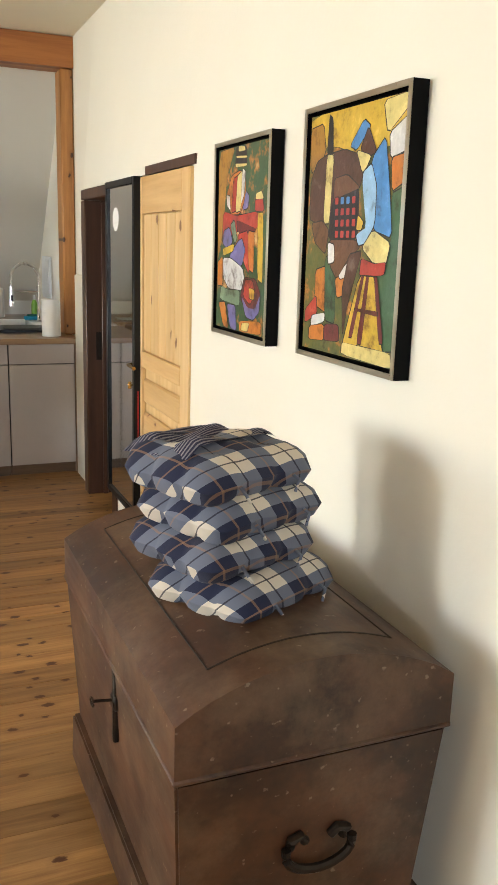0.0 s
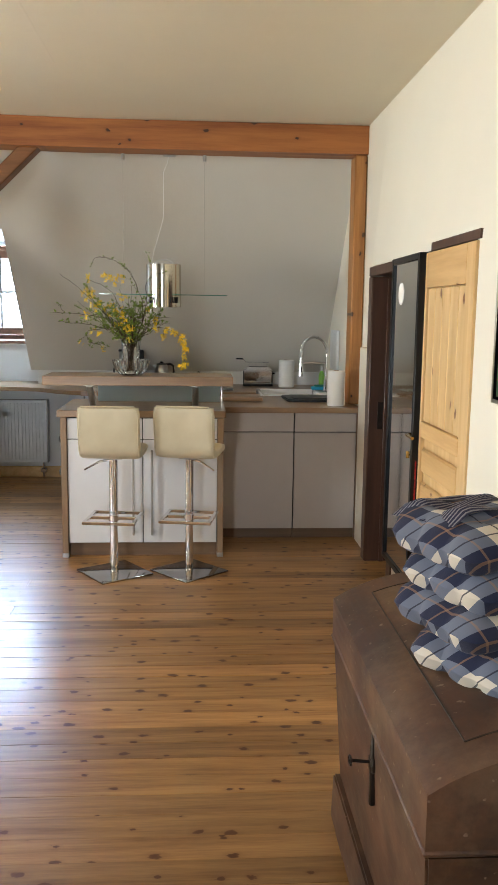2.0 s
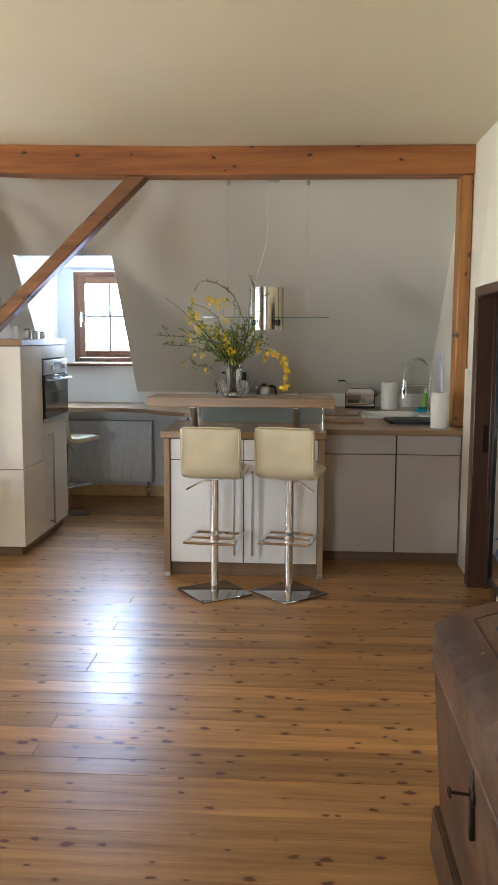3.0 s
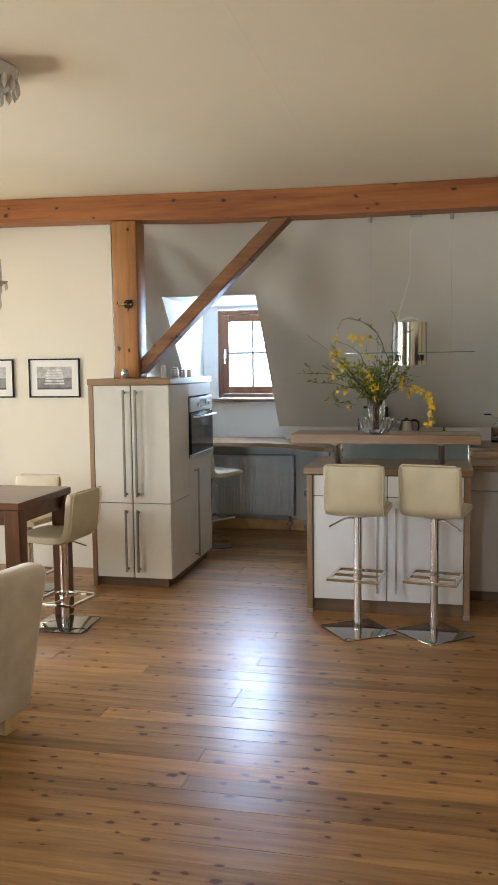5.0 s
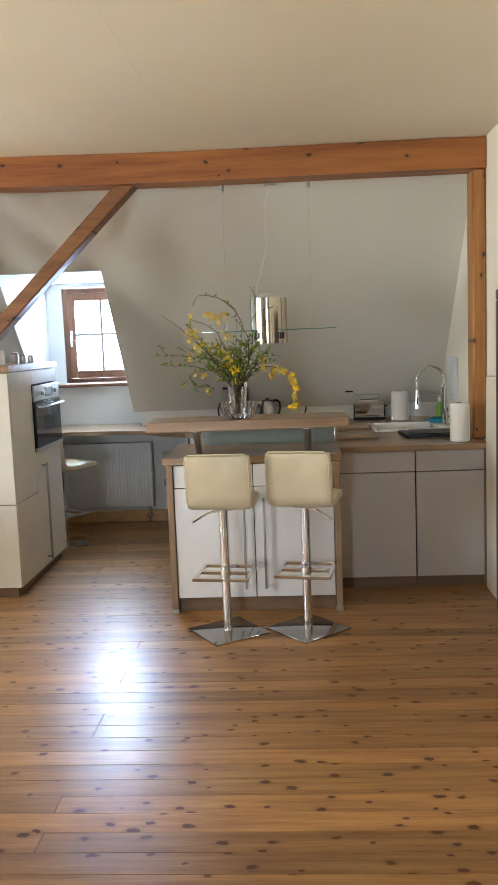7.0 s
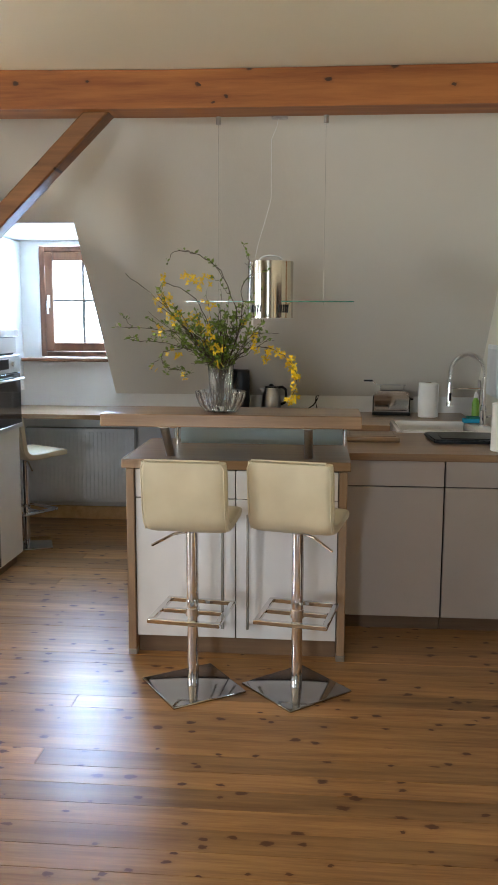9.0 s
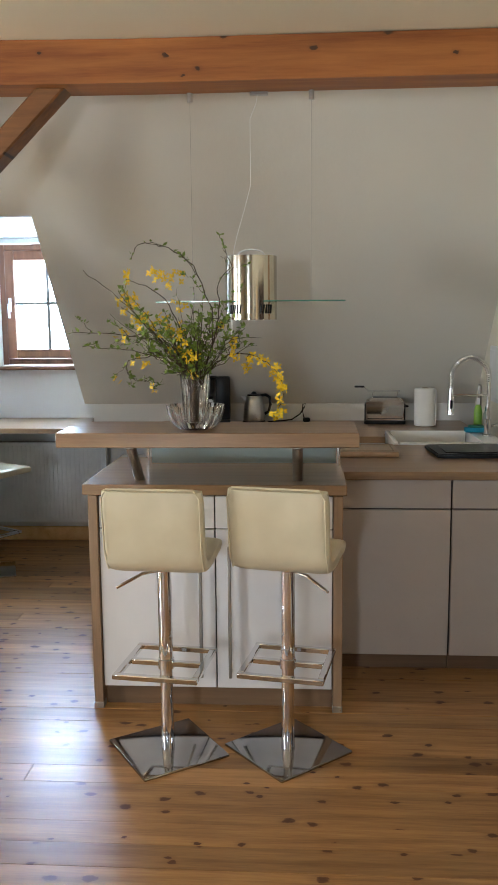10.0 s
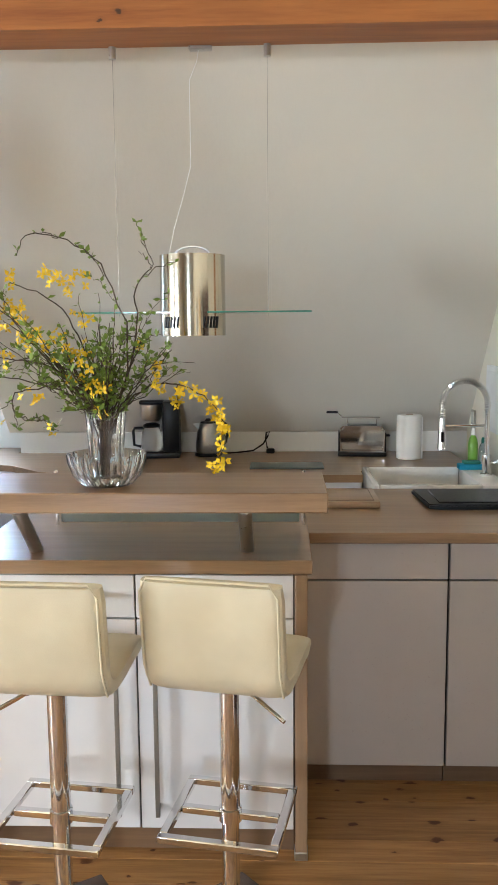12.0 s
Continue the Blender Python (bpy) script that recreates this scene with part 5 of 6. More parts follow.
def cushion_mesh(w, d, h, seed, sag=0.0):
    bm = B()
    n = 26
    noise_off = Vector((seed * 3.1, seed * 1.7, 0))
    grid = {}
    for side in (1, -1):
        for i in range(n + 1):
            for j in range(n + 1):
                u, v = 2 * i / n - 1, 2 * j / n - 1
                # A rounded square plan with full, rolled edges.
                k = 1.0 / max(1e-6, (abs(u) ** 7 + abs(v) ** 7) ** (1 / 7)) * max(abs(u), abs(v)) if (u or v) else 1.0
                m = max(abs(u), abs(v))
                edge = max(0.0, 1 - m ** 4) ** 0.5
                tuft = sum(math.exp(-(((u - a) ** 2 + (v - b) ** 2) / 0.03)) for a in (-0.42, 0.42) for b in (-0.42, 0.42))
                dent = sum(math.exp(-((abs(u) - 1) ** 2 / 0.03 + (v - b) ** 2 / 0.012)) + math.exp(-((abs(v) - 1) ** 2 / 0.03 + (u - b) ** 2 / 0.012)) for b in (-0.36, 0.3))
                k *= 1 - 0.055 * dent
                p = Vector((u * w / 2 * k, v * d / 2 * k, side * h / 2 * edge * (1 - 0.3 * min(1, tuft)) * (1 - 0.42 * min(1, dent))))
                p += 0.011 * noise.noise_vector(p * 8 + noise_off) * (0.6 + 0.6 * edge)
                p.z -= sag * (u * u + 0.3 * v * v)
                key = (i, j) if 0 in (i, j) or n in (i, j) else (i, j, side)
                if key not in grid:
                    grid[key] = bm.verts.new(p)
        for i in range(n):
            for j in range(n):
                q = [grid.get((a, b), grid.get((a, b, side))) for a, b in ((i, j), (i + 1, j), (i + 1, j + 1), (i, j + 1))]
                bm.faces.new(q if side > 0 else q[::-1]).smooth = True
    return bm


SPEC = [(0.552, 1.235, 0.888, 27, 0.365, 0.335, 0.122, 0.02), (0.500, 1.25, 0.980, 20, 0.345, 0.335, 0.122, 0.01), (0.520, 1.255, 1.070, 25, 0.365, 0.32, 0.114, 0.012), (0.488, 1.255, 1.158, 22, 0.345, 0.33, 0.122, 0.012)]
for i, (x, y, z, turn, w, d, h, sag) in enumerate(SPEC):
    o = thing("seat_cushion", pose(x, y, z, 0, 0, turn), "tufted seat cushion in blue and cream plaid cloth", "cushion", "cushions stacked on the chest")
    part("cover", cushion_mesh(w, d, h, i + 1, sag), M_PLAID, o)
    for s in (-1, 1):
        bm = sweep(B(), [(s * 0.08, -d / 2 * 0.9, -0.005), (s * 0.085, -d / 2 - 0.012, -0.02), (s * 0.07, -d / 2 - 0.016, -0.045)], 0.005, 6, 0.7)
        part("tie_tape", bm, M_PLAID, o, "short cloth tie tape")
o = thing("folded_cloth", pose(0.47, 1.31, 1.222, 0, 0, 24), "folded navy striped cloth on the cushions", "cloth")
bm = B()
n = 16
rows = []
for i in range(n + 1):
    for layer in (0,):
        rows.append([bm.verts.new((-0.15 + 0.30 * i / n, -0.11 + 0.22 * j / n, 0.012 * math.sin(i * 0.5) * math.sin(j * 0.6) - 0.05 * max(0, (abs(i / n - 0.5) - 0.36)) * 4 - 0.02 * (j / n))) for j in range(n + 1)])
for i in range(n):
    for j in range(n):
        bm.faces.new((rows[i][j], rows[i + 1][j], rows[i + 1][j + 1], rows[i][j + 1])).smooth = True
bmesh.ops.solidify(bm, geom=list(bm.faces), thickness=0.022)
part("folded_sheet", bm, M_STRIPE, o)

# ---- pictures on the wall ----
PAINT = {}


def paint(c):
    if c not in PAINT:
        k = Mat("oil_paint", c, 0.45)
        v = k.coords()
        a, f = k.noise(v, 14, 5, 0.7), k.noise(v, 70, 4)
        k.color(k.ramp(a, [(0.34, (c[0] * 0.3 + 0.01, c[1] * 0.26 + 0.006, c[2] * 0.26)), (0.46, tuple(q * 0.72 for q in c)), (0.6, tuple(q * 0.85 for q in c)), (0.72, tuple(min(1, q + 0.06) for q in c))]))
        k.bump(f, 0.4, 0.002)
        PAINT[c] = k.m
    return PAINT[c]


def mottled(c):
    """A rubbed ground of dark, mossy, orange and pale patches."""
    k = Mat("mottled_ground", c, 0.45)
    v = k.coords()
    a = k.noise(v, 11, 6, 0.7)
    k.color(k.ramp(a, [(0.30, (0.012, 0.014, 0.008)), (0.42, c), (0.52, (c[0] * 1.3, c[1] * 1.1, c[2])), (0.60, (0.42, 0.16, 0.025)), (0.70, (0.68, 0.50, 0.22))]))
    k.bump(k.noise(v, 70, 4), 0.4, 0.002)
    return k.m


UMBER, SAGE = (0.17, 0.075, 0.03), (0.20, 0.30, 0.19)
OCHRE, GOLD, PALE, BROWN, DARK, MAROON, RED = (0.45, 0.22, 0.03), (0.72, 0.47, 0.04), (0.80, 0.66, 0.24), (0.10, 0.04, 0.02), (0.015, 0.012, 0.012), (0.18, 0.03, 0.03), (0.50, 0.05, 0.03)
BLUE, SKYB, GREEN, MOSS, VIOLET, WHITE, ORANGE = (0.08, 0.28, 0.62), (0.35, 0.58, 0.82), (0.06, 0.14, 0.06), (0.15, 0.17, 0.04), (0.20, 0.18, 0.42), (0.75, 0.74, 0.72), (0.66, 0.22, 0.03)


def oval(cx, cy, rx, ry, turn=0.0, n=20, a0=0, a1=360):
    t = math.radians(turn)
    out = []
    for i in range(n):
        q = math.radians(a0 + (a1 - a0) * i / (n - 1 if a1 - a0 < 360 else n))
        x, y = rx * math.cos(q), ry * math.sin(q)
        out.append((cx + x * math.cos(t) - y * math.sin(t), cy + x * math.sin(t) + y * math.cos(t)))
    return out


def rect(x0, y0, x1, y1):
    return [(x0, y0), (x1, y0), (x1, y1), (x0, y1)]


def rounded(corners):
    """Cut the corners of an outline, so that it bends as brushwork does."""
    for share in (0.12,):
        cut = []
        for (ax, ay), (bx, by) in zip(corners, corners[1:] + corners[:1]):
            cut += [(ax + (bx - ax) * share, ay + (by - ay) * share), (bx + (ax - bx) * share, by + (ay - by) * share)]
        corners = cut
    return corners


def wall_painting(y_far, y_near, z0, z1, shapes, ground, label):
    """A canvas of flat colour shapes in a box frame; shapes lie in (0..1, 0..1) from its far lower corner."""
    xw = wall_x(1.6)
    w, h, depth = y_far - y_near, z1 - z0, 0.045
    o = thing("framed_painting", (xw, y_far, z0), label, "painting", "paintings above the chest")
    F = 0.015
    bm = B()
    for lo, hi in (((-depth, -w, 0), (-0.002, -w + 0.004, h)), ((-depth, -0.004, 0), (-0.002, 0, h)), ((-depth, -w + 0.004, 0), (-0.002, -0.004, 0.004)), ((-depth, -w + 0.004, h - 0.004), (-0.002, -0.004, h))):
        box(bm, lo, hi)
    fr = part("box_frame", bm, M_MATT, o, "deep black box frame")
    bm = B()
    for lo, hi in (((-depth - 0.003, -w, 0), (-depth, -w + F, h)), ((-depth - 0.003, -F, 0), (-depth, 0, h)), ((-depth - 0.003, -w + F, 0), (-depth, -F, F)), ((-depth - 0.003, -w + F, h - F), (-depth, -F, h))):
        box(bm, lo, hi, 0.001)
    part("front_edge", bm, M_PEWTER, fr, "slim champagne metal front edge")
    part("backing", one((-0.012, -w + 0.004, 0.004), (-0.004, -0.004, h - 0.004)), M_MATT, fr)
    M = 0.024
    bm = one((-depth + 0.008, -w + M, M), (-0.0125, -M, h - M))
    mats = [mottled(tuple(q * 0.6 for q in ground))]
    W, H = w - 2 * M, h - 2 * M
    for n, (c, corners) in enumerate(shapes):
        outline = rounded(corners)
        k = paint(c)
        if k not in mats:
            mats.append(k)
        x = -depth + 0.008 - 0.00005 * (n + 1)
        line = paint(DARK)
        if line not in mats:
            mats.append(line)
        ux, uy = sum(p[0] for p in outline) / len(outline), sum(p[1] for p in outline) / len(outline)
        rim = []
        for a, b in outline:
            g = math.hypot(a - ux, b - uy) or 1.0
            rim.append((min(1, max(0, a + 0.008 * (a - ux) / g)), min(1, max(0, b + 0.006 * (b - uy) / g))))
        e = bm.faces.new([bm.verts.new((x + 0.00002, -M - a * W, M + b * H)) for a, b in rim])
        e.material_index = mats.index(line)
        ps = [(min(1, max(0, a)), min(1, max(0, b))) for a, b in outline]
        f = bm.faces.new([bm.verts.new((x, -M - a * W, M + b * H)) for a, b in ps])
        f.material_index = mats.index(k)
    part("canvas", bm, mats, o, "painted canvas")


BACKGROUND = [
    (GOLD, [(0.0, 1), (1, 1.0), (1.0, 0.84), (0.62, 0.8), (0.31, 0.86), (0.01, 0.86)]),
    (OCHRE, [(0.0, 0.95), (0.15, 0.96), (0.19, 0.84), (0.02, 0.76)]),
    (PALE, [(0.78, 0.99), (1, 1.0), (1.0, 0.95), (0.83, 0.87)]),
    (WHITE, [(0.85, 0.87), (1.0, 0.92), (1, 0.8), (0.87, 0.78)]),
    (ORANGE, [(0.88, 0.78), (1, 0.79), (1, 0.69), (0.9, 0.66)]),
    (GREEN, [(0.9, 0.65), (1, 0.67), (1, 0.07), (0.9, 0.06), (0.8, 0.37), (0.92, 0.46)]),
    (ORANGE, [(0.13, 0.35), (0.26, 0.37), (0.28, 0.17), (0.14, 0.2)]),
    (RED, [(0.02, 0.17), (0.15, 0.24), (0.17, 0.16), (0.02, 0.11)]),
    (WHITE, [(0.11, 0.15), (0.27, 0.17), (0.26, 0.13), (0.1, 0.1)]),
    (ORANGE, [(0.08, 0.1), (0.26, 0.12), (0.27, 0.05), (0.08, 0.04)]),
    (GREEN, [(0.24, 0.41), (0.36, 0.39), (0.39, 0.13), (0.27, 0.14)]),
    (ORANGE, [(0.37, 0.32), (0.49, 0.39), (0.51, 0.42), (0.53, 0.27), (0.4, 0.24)]),
    (WHITE, [(0.4, 0.34), (0.5, 0.39), (0.52, 0.34), (0.43, 0.32)]),
    (MAROON, [(0.27, 0.12), (0.43, 0.13), (0.45, 0.06), (0.27, 0.05)]),
]
INSTRUMENT = [
    (BROWN, [(0.03, 0.73), (0.1, 0.81), (0.21, 0.83), (0.41, 0.84), (0.57, 0.81), (0.61, 0.73), (0.58, 0.68), (0.26, 0.57), (0.14, 0.55), (0.03, 0.57)]),
    (PALE, [(0.21, 0.83), (0.29, 0.83), (0.27, 0.55), (0.2, 0.55)]),
    (DARK, [(0.22, 0.99), (0.26, 0.97), (0.28, 0.83), (0.21, 0.84)]),
    (UMBER, [(0.31, 0.73), (0.45, 0.74), (0.58, 0.69), (0.57, 0.67), (0.31, 0.64)]),
    (DARK, [(0.3, 0.64), (0.46, 0.66), (0.58, 0.68), (0.59, 0.48), (0.27, 0.48)]),
    (UMBER, [(0.06, 0.55), (0.19, 0.56), (0.27, 0.52), (0.24, 0.42), (0.11, 0.47)]),
    (UMBER, [(0.27, 0.48), (0.59, 0.48), (0.62, 0.45), (0.51, 0.41), (0.39, 0.32), (0.31, 0.37)]),
    (WHITE, [(0.27, 0.47), (0.34, 0.46), (0.35, 0.39), (0.28, 0.38)]),
    (BROWN, [(0.51, 0.42), (0.65, 0.44), (0.53, 0.23), (0.49, 0.08), (0.46, 0.27)]),
]
SEATED = [
    (BLUE, [(0.6, 0.94), (0.67, 0.91), (0.54, 0.83), (0.47, 0.85)]),
    (BROWN, [(0.65, 0.91), (0.74, 0.81), (0.67, 0.8), (0.58, 0.83)]),
    (PALE, [(0.54, 0.83), (0.69, 0.8), (0.65, 0.76), (0.61, 0.74)]),
    (BLUE, [(0.82, 0.86), (0.88, 0.68), (0.93, 0.49), (0.75, 0.52), (0.76, 0.64), (0.69, 0.75), (0.72, 0.8)]),
    (SKYB, [(0.62, 0.74), (0.7, 0.77), (0.76, 0.68), (0.76, 0.54), (0.68, 0.47), (0.61, 0.46), (0.58, 0.5), (0.68, 0.53), (0.62, 0.69)]),
    (GOLD, [(0.59, 0.58), (0.65, 0.55), (0.63, 0.52), (0.58, 0.52)]),
    (PALE, [(0.75, 0.52), (0.92, 0.47), (0.89, 0.39), (0.78, 0.39), (0.65, 0.45)]),
]
TRESTLE = [
    (RED, [(0.65, 0.41), (0.78, 0.39), (0.89, 0.4), (0.88, 0.35), (0.64, 0.34)]),
    (GOLD, [(0.64, 0.34), (0.8, 0.34), (0.9, 0.06), (0.98, 0.06), (0.99, 0.01), (0.49, 0.02), (0.51, 0.08)]),
    (PALE, [(0.49, 0.06), (0.66, 0.06), (0.98, 0.06), (1.0, 0.0), (0.49, 0.01)]),
    (MAROON, [(0.66, 0.34), (0.69, 0.34), (0.6, 0.09), (0.56, 0.09)]),
    (MAROON, [(0.71, 0.34), (0.74, 0.34), (0.7, 0.07), (0.65, 0.07)]),
    (MAROON, [(0.79, 0.34), (0.82, 0.34), (0.91, 0.09), (0.87, 0.09)]),
    (MAROON, [(0.61, 0.21), (0.84, 0.21), (0.84, 0.19), (0.62, 0.2)]),
]
BUTTONS = [((BLUE if (r, c) in ((3, 1), (3, 2)) else RED), rect(0.345 + c * 0.062 - r * 0.004, 0.49 + r * 0.045, 0.38 + c * 0.062 - r * 0.004, 0.518 + r * 0.045)) for r in range(4) for c in range(4)]
BIG = BACKGROUND + INSTRUMENT + BUTTONS + SEATED + TRESTLE
UPPER = [
    (OCHRE, [(0.0, 0.99), (0.34, 1.0), (0.18, 0.85), (0.12, 0.57), (0.01, 0.37)]),
    (ORANGE, [(0.01, 0.37), (0.12, 0.41), (0.13, 0.24), (0.02, 0.24)]),
    (DARK, [(0.37, 1), (0.56, 0.99), (0.58, 0.89), (0.35, 0.9)]),
    (PALE, [(0.41, 1.0), (0.53, 0.99), (0.54, 0.97), (0.41, 0.97)]),
    (PALE, [(0.37, 0.95), (0.58, 0.94), (0.58, 0.93), (0.37, 0.94)]),
    (PALE, [(0.35, 0.91), (0.58, 0.9), (0.58, 0.89), (0.36, 0.89)]),
    (ORANGE, [(0.28, 0.85), (0.45, 0.87), (0.55, 0.85), (0.58, 0.73), (0.46, 0.64), (0.29, 0.64), (0.18, 0.74)]),
    (RED, [(0.32, 0.83), (0.44, 0.85), (0.39, 0.66), (0.29, 0.65)]),
    (PALE, [(0.4, 0.84), (0.5, 0.87), (0.48, 0.66), (0.38, 0.65)]),
    (WHITE, [(0.5, 0.88), (0.56, 0.86), (0.54, 0.74), (0.48, 0.69)]),
    (VIOLET, [(0.58, 0.76), (0.64, 0.73), (0.62, 0.67), (0.52, 0.66)]),
    (WHITE, [(0.18, 0.75), (0.25, 0.74), (0.27, 0.66), (0.2, 0.69)]),
]
MIDDLE = [
    (RED, [(0.12, 0.66), (0.4, 0.63), (0.81, 0.65), (0.82, 0.56), (0.4, 0.55), (0.11, 0.47)]),
    (MAROON, [(0.41, 0.61), (0.78, 0.56), (0.75, 0.54), (0.43, 0.54)]),
    (RED, [(0.76, 0.71), (0.89, 0.72), (0.92, 0.65), (0.76, 0.65)]),
    (PALE, [(0.77, 0.74), (0.87, 0.75), (0.91, 0.71), (0.77, 0.71)]),
    (GOLD, [(0.81, 0.64), (0.91, 0.64), (0.93, 0.28), (0.84, 0.3)]),
    (RED, [(0.43, 0.53), (0.64, 0.55), (0.68, 0.32), (0.57, 0.38)]),
    (ORANGE, [(0.64, 0.55), (0.76, 0.54), (0.76, 0.33), (0.67, 0.35)]),
    (VIOLET, [(0.14, 0.55), (0.26, 0.57), (0.33, 0.49), (0.23, 0.45), (0.12, 0.48)]),
    (VIOLET, [(0.44, 0.49), (0.52, 0.51), (0.59, 0.45), (0.53, 0.36), (0.34, 0.38), (0.27, 0.41)]),
    (SAGE, [(0.28, 0.58), (0.36, 0.61), (0.42, 0.51), (0.38, 0.48)]),
    (GOLD, [(0.12, 0.45), (0.37, 0.48), (0.35, 0.44), (0.14, 0.41)]),
]
LOWER = [
    (WHITE, [(0.14, 0.4), (0.3, 0.4), (0.55, 0.35), (0.6, 0.28), (0.54, 0.23), (0.27, 0.23), (0.15, 0.29)]),
    (SAGE, [(0.11, 0.24), (0.27, 0.22), (0.5, 0.23), (0.51, 0.14), (0.08, 0.16)]),
    (ORANGE, [(0.06, 0.14), (0.2, 0.15), (0.28, 0.0), (0.17, 0.01)]),
    (VIOLET, [(0.24, 0.14), (0.42, 0.14), (0.45, 0.0), (0.32, 0.01)]),
    (MAROON, [(0.59, 0.3), (0.8, 0.3), (0.91, 0.22), (0.85, 0.13), (0.64, 0.12), (0.52, 0.19)]),
    (RED, [(0.61, 0.29), (0.75, 0.29), (0.81, 0.22), (0.71, 0.16), (0.58, 0.2)]),
    (GOLD, [(0.69, 0.25), (0.79, 0.24), (0.79, 0.19), (0.71, 0.19)]),
    (VIOLET, [(0.54, 0.2), (0.67, 0.14), (0.81, 0.14), (0.9, 0.22), (0.89, 0.13), (0.78, 0.08), (0.64, 0.09)]),
    (ORANGE, [(0.51, 0.06), (0.93, 0.08), (0.93, 0.01), (0.52, 0.0)]),
    (PALE, [(0.57, 0.05), (0.71, 0.06), (0.68, 0.01), (0.55, 0.01)]),
]
SMALL = UPPER + MIDDLE + LOWER
wall_painting(2.475, 1.975, 1.33, 1.995, SMALL, GREEN, "colourful abstract oil painting with violet and red shapes")
wall_painting(1.745, 1.205, 1.338, 2.02, BIG, MOSS, "large colourful abstract oil painting with blue and yellow shapes")


def small_picture(x, label):
    o = thing("framed_photograph", (x, 5.948, 1.445), label, "picture", "pictures on the gable wall")
    w, h = 0.46, 0.325
    bm = B()
    for lo, hi in (((0, -0.02, 0), (0.012, -0.001, h)), ((w - 0.012, -0.02, 0), (w, -0.001, h)), ((0.012, -0.02, 0), (w - 0.012, -0.001, 0.012)), ((0.012, -0.02, h - 0.012), (w - 0.012, -0.001, h))):
        box(bm, lo, hi, 0.002)
    part("frame", bm, M_BLACK, o, "thin black frame")
    part("mount", one((0.012, -0.010, 0.012), (w - 0.012, -0.003, h - 0.012)), M_PAPER, o, "white card mount")
    grey = [plain("photo_grey", (v, v, v), 0.5, vary=0.3, scale=25) for v in (0.45, 0.2, 0.08, 0.62)]
    sheet = part("print_sheet", one((0.072, -0.0108, 0.067), (w - 0.072, -0.0102, h - 0.067)), grey[0], o, "black and white landscape print")
    for z0, z1, tone in ((0.07, 0.085, 2), (0.0855, 0.165, 1)):
        part("tone_band", one((0.075, -0.0112, z0), (w - 0.075, -0.0109, z1)), grey[tone], sheet)
    for i in range(6):
        part("pale_band", one((0.14 + 0.006 * i, -0.0122, 0.11 + i * 0.022), (0.32 - 0.004 * i, -0.0113, 0.124 + i * 0.022)), grey[3], sheet)


small_picture(-3.588, "small black framed monochrome print on the cream wall")
small_picture(-4.19, "small black framed monochrome print on the cream wall")


def mirror():
    o = thing("wall_mirror", (wall_x(1), 4.19, 0.24), "tall narrow wall mirror in a black frame", "mirror")
    w, h = 0.60, 1.715
    bm = B()
    for lo, hi in (((-0.045, -w, 0), (-0.001, -w + 0.035, h)), ((-0.045, -0.035, 0), (-0.001, 0, h)), ((-0.045, -w + 0.035, 0), (-0.001, -0.035, 0.035)), ((-0.045, -w + 0.035, h - 0.035), (-0.001, -0.035, h))):
        box(bm, lo, hi, 0.003)
    part("frame", bm, M_BLACK, o)
    part("mirror_glass", one((-0.034, -w + 0.035, 0.035), (-0.002, -0.035, h - 0.035)), M_MIRROR, o, "silvered mirror glass")
    part("sticker", rod(B(), (-0.0345, -0.20, 1.52), (-0.036, -0.20, 1.52), 0.06, 24), M_PAPER, o, "round white paper ornament")


mirror()
o = thing("red_towel", (wall_x(1) - 0.013, 3.60, 0.62), "red cloth hanging beside the pine door", "towel")
bm = one((-0.02, -0.01, 0), (0, 0.03, 0.3), 0.006)
part("cloth", bm, M_RED, o)
rod_b = rod(B(), (-0.012, 0.01, 0.3), (-0.012, 0.01, 0.34), 0.004)
part("loop", rod_b, M_RED, o)

# ---- dining corner ----


def dining_table():
    o = thing("dining_table", (-3.45, 4.34, 0), "dark walnut dining table with square legs", "table")
    part("tabletop", one((-0.78, -0.37, 0.835), (0.78, 0.37, 0.88), 0.004), M_TABLE, o)
    for x in (-0.73, 0.73):
        for y in (-0.32, 0.32):
            part("leg", one((x - 0.05, y - 0.05, 0), (x + 0.05, y + 0.05, 0.834), 0.004), wood("walnut_leg", (0.07, 0.028, 0.014), (0.15, 0.065, 0.032), 0.32, "z") if (x, y) == (-0.73, -0.32) else bpy.data.materials["walnut_leg"], o)
    for y in (-0.32, 0.32):
        part("apron", one((-0.679, y - 0.015, 0.74), (0.679, y + 0.015, 0.834), 0.003), M_TABLE, o)
    for x in (-0.73, 0.73):
        part("apron", one((x - 0.015, -0.269, 0.74), (x + 0.015, 0.269, 0.834), 0.003), M_TABLE, o)


dining_table()


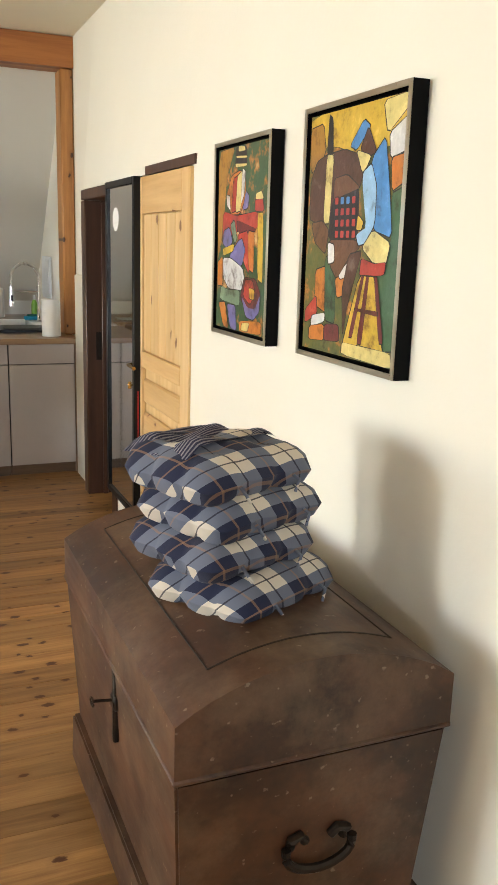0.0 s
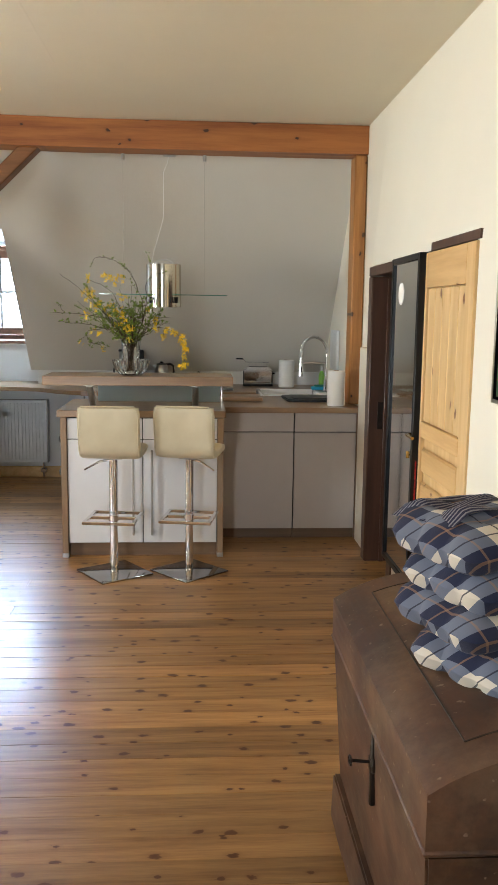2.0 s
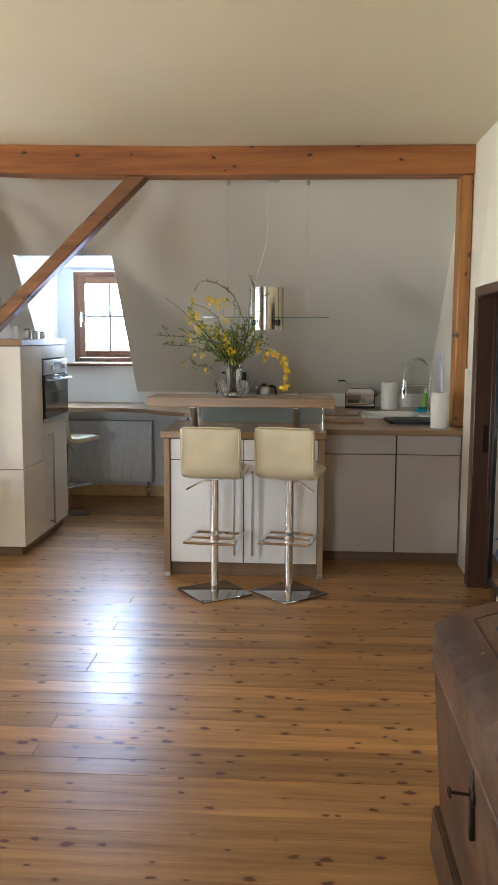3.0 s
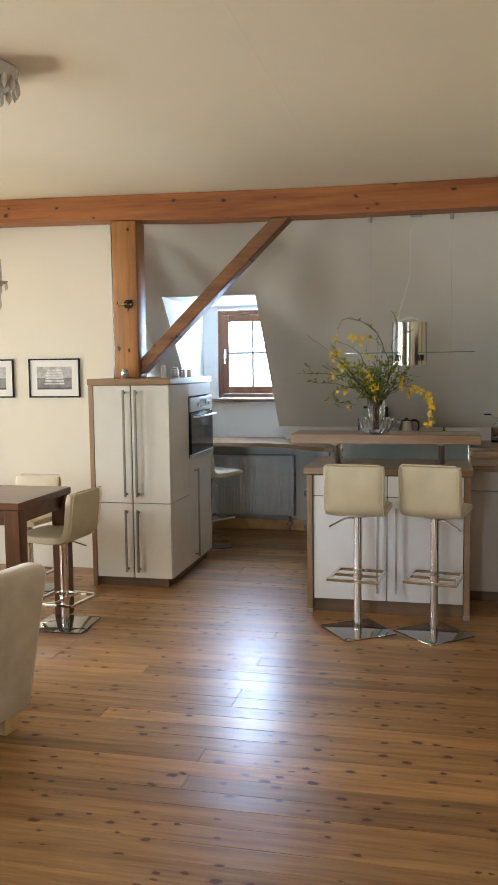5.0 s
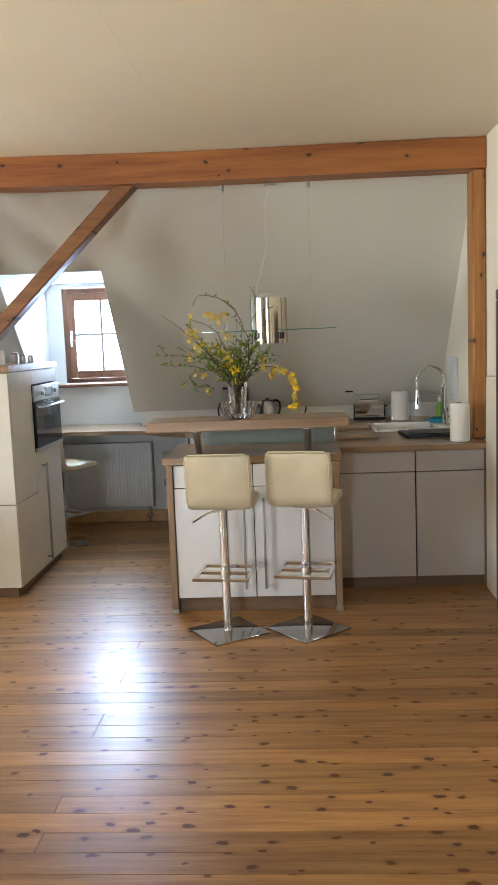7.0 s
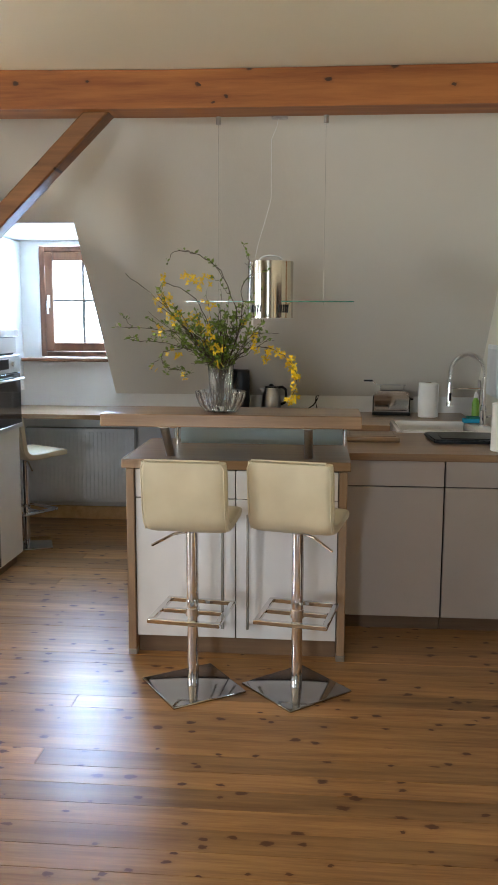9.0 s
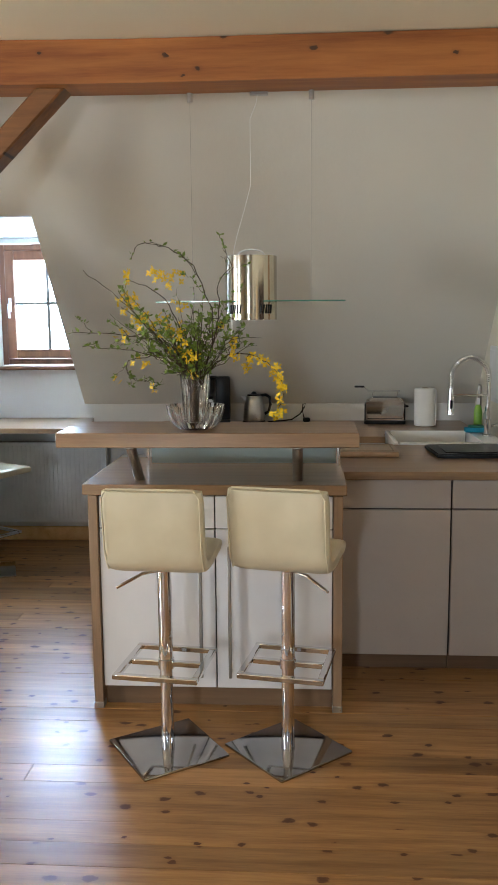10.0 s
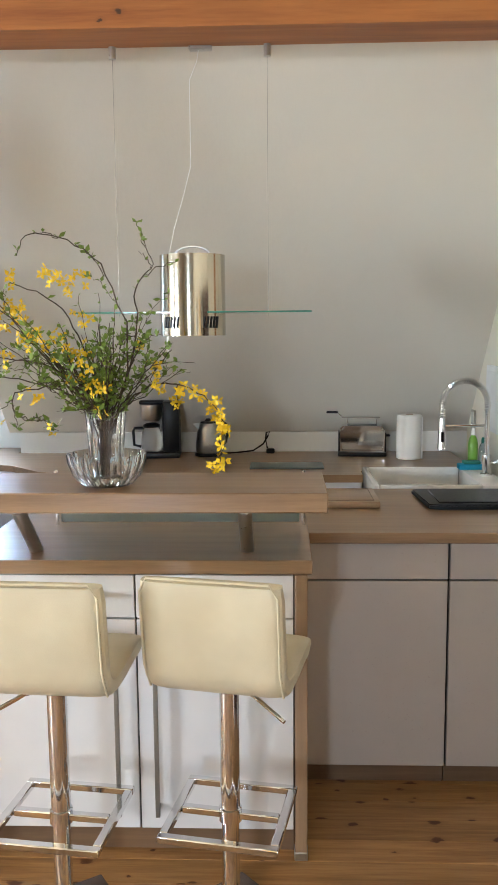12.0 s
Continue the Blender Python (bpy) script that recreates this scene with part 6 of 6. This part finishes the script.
def armchair():
    o = thing("armchair", pose(-2.05, 2.90, 0, 0, 0, -12), "beige suede armchair with rolled sloping sides", "armchair")
    # Local x runs away to the west, y to the south; the outer north-east corner is the origin.

    def pad(lo, hi, r, flare=0.0):
        bm = one(lo, hi, r, 4)
        for v in bm.verts:
            v.co.x += flare * max(0.0, v.co.z - 0.1)
            v.co += 0.006 * noise.noise_vector(v.co * 5)
        for f in bm.faces:
            f.smooth = True
        return bm
    part("side_panel", pad((-0.16, -0.9, 0.09), (0.0, 0.0, 0.81), 0.06, 0.20), M_SUEDE, o, "padded outer side")
    part("back_cushion", pad((-0.95, -0.2, 0.09), (-0.17, 0.0, 0.79), 0.06), M_SUEDE, o)
    part("seat_base", pad((-0.95, -0.9, 0.09), (-0.17, -0.21, 0.36), 0.03), M_SUEDE, o)
    part("seat_cushion", pad((-0.93, -0.88, 0.362), (-0.10, -0.21, 0.5), 0.05), M_SUEDE, o)
    for x in (-0.12, -0.85):
        for y in (-0.1, -0.8):
            part("foot", one((x - 0.03, y - 0.03, 0), (x + 0.06, y + 0.06, 0.095), 0.004), M_PINEDOOR, o, "pale wooden foot")


armchair()


def chandelier(x, y, z, label):
    o = thing("chandelier", (x, y, z), label, "chandelier")
    part("ceiling_rose", lathe(B(), [(0.05, ceil_z(x) - z - 0.03), (0.06, ceil_z(x) - z - 0.001)], 20), M_STEEL, o)
    part("chain", rod(B(), (0, 0, 0.28), (0, 0, ceil_z(x) - z - 0.028), 0.006, 8), M_STEEL, o)
    part("stem", lathe(B(), [(0.012, -0.12), (0.03, -0.08), (0.018, -0.03), (0.045, 0.02), (0.02, 0.08), (0.03, 0.14), (0.014, 0.28)], 18), M_CRYSTAL, o)
    for k in range(6):
        q = k * math.pi / 3 + 0.1
        c, s = math.cos(q), math.sin(q)
        arm = part("arm", sweep(B(), [(0.03 * c, 0.03 * s, 0.0), (0.14 * c, 0.14 * s, -0.06), (0.24 * c, 0.24 * s, -0.03), (0.28 * c, 0.28 * s, 0.03)], 0.008, 8), M_STEEL, o)
        part("candle_tube", lathe(B(), [(0.012, 0.05), (0.013, 0.15), (0.01, 0.16), (0.013, 0.18), (0.004, 0.23)], 12, (0.28 * c, 0.28 * s, 0)), M_CRYSTAL, arm, "candle tube with flame bulb")
        part("drip_pan", lathe(B(), [(0.01, 0.03), (0.05, 0.05), (0.052, 0.055), (0.02, 0.05)], 16, (0.28 * c, 0.28 * s, 0)), M_CRYSTAL, arm)
        for j in range(5):
            t = j * 2 * math.pi / 5
            part("crystal_drop", lathe(B(), [(0.001, -0.055), (0.008, -0.035), (0.004, -0.005), (0.001, 0.0)], 6, (0.28 * c + 0.048 * math.cos(t), 0.28 * s + 0.048 * math.sin(t), 0.05)), M_CRYSTAL, arm)
        part("bottom_drop", lathe(B(), [(0.001, -0.13), (0.008, -0.1), (0.005, -0.03), (0.001, 0.025)], 6, (0.28 * c, 0.28 * s, 0)), M_CRYSTAL, arm)


chandelier(-3.27, 4.4, 2.20, "glass chandelier with candle arms above the table")
o = thing("ceiling_lamp", (-2.22, 2.86, ceil_z(-2.22)), "round frosted glass ceiling lamp hung with glass drops", "lamp")
part("bowl", lathe(B(), [(0.08, -0.11), (0.15, -0.09), (0.19, -0.05), (0.2, -0.012), (0.19, -0.001)], 32), M_CRYSTAL, o)
for k in range(22):
    q = k * 2 * math.pi / 22
    part("glass_drop", lathe(B(), [(0.002, -0.07), (0.014, -0.045), (0.014, -0.025), (0.003, -0.0)], 8, (0.19 * math.cos(q), 0.19 * math.sin(q), -0.05)), M_CRYSTAL, o)
for k in range(14):
    q = k * 2 * math.pi / 14 + 0.1
    part("glass_drop", lathe(B(), [(0.002, -0.07), (0.014, -0.045), (0.014, -0.025), (0.003, -0.0)], 8, (0.12 * math.cos(q), 0.12 * math.sin(q), -0.09)), M_CRYSTAL, o)


# ---- floorboards, last ----


def plank_mesh(length, width):
    bm = B()
    c, w, l = 0.0009, width / 2 - 0.0003, length / 2 - 0.001
    top = [bm.verts.new((x, y, 0)) for x, y in ((-l + c, -w + c), (l - c, -w + c), (l - c, w - c), (-l + c, w - c))]
    low = [bm.verts.new((x, y, -c * 1.3)) for x, y in ((-l, -w), (l, -w), (l, w), (-l, w))]
    bot = [bm.verts.new((x, y, -0.022)) for x, y in ((-l, -w), (l, -w), (l, w), (-l, w))]
    bm.faces.new(top)
    for a, b in ((top, low), (low, bot)):
        for i in range(4):
            bm.faces.new((a[i], b[i], b[(i + 1) % 4], a[(i + 1) % 4]))
    bmesh.ops.recalc_face_normals(bm, faces=list(bm.faces))
    me = bpy.data.meshes.new("plank")
    bm.to_mesh(me)
    bm.free()
    me.materials.append(M_FLOOR)
    return me


floor = tagged(new("floor"), "varnished knotty pine floorboards", "floor", kind="structure")
rng = random.Random(5)
PW = 0.12
meshes = {}
y = -6.4 + PW / 2
while y < 7.86:
    first = rng.choice((2.1, 2.7, 3.3, 3.9, 4.5, 5.1))
    x = -6.3
    for L in (first, round(7.5 - first, 1)):
        if L not in meshes:
            meshes[L] = plank_mesh(L, PW)
        ob = new("plank", meshes[L])
        ob.parent = floor
        ob.location = (x + L / 2, y, rng.uniform(-0.0005, 0.0))
        ob.rotation_euler.x = rng.uniform(-0.014, 0.014)
        x += L
    y += PW
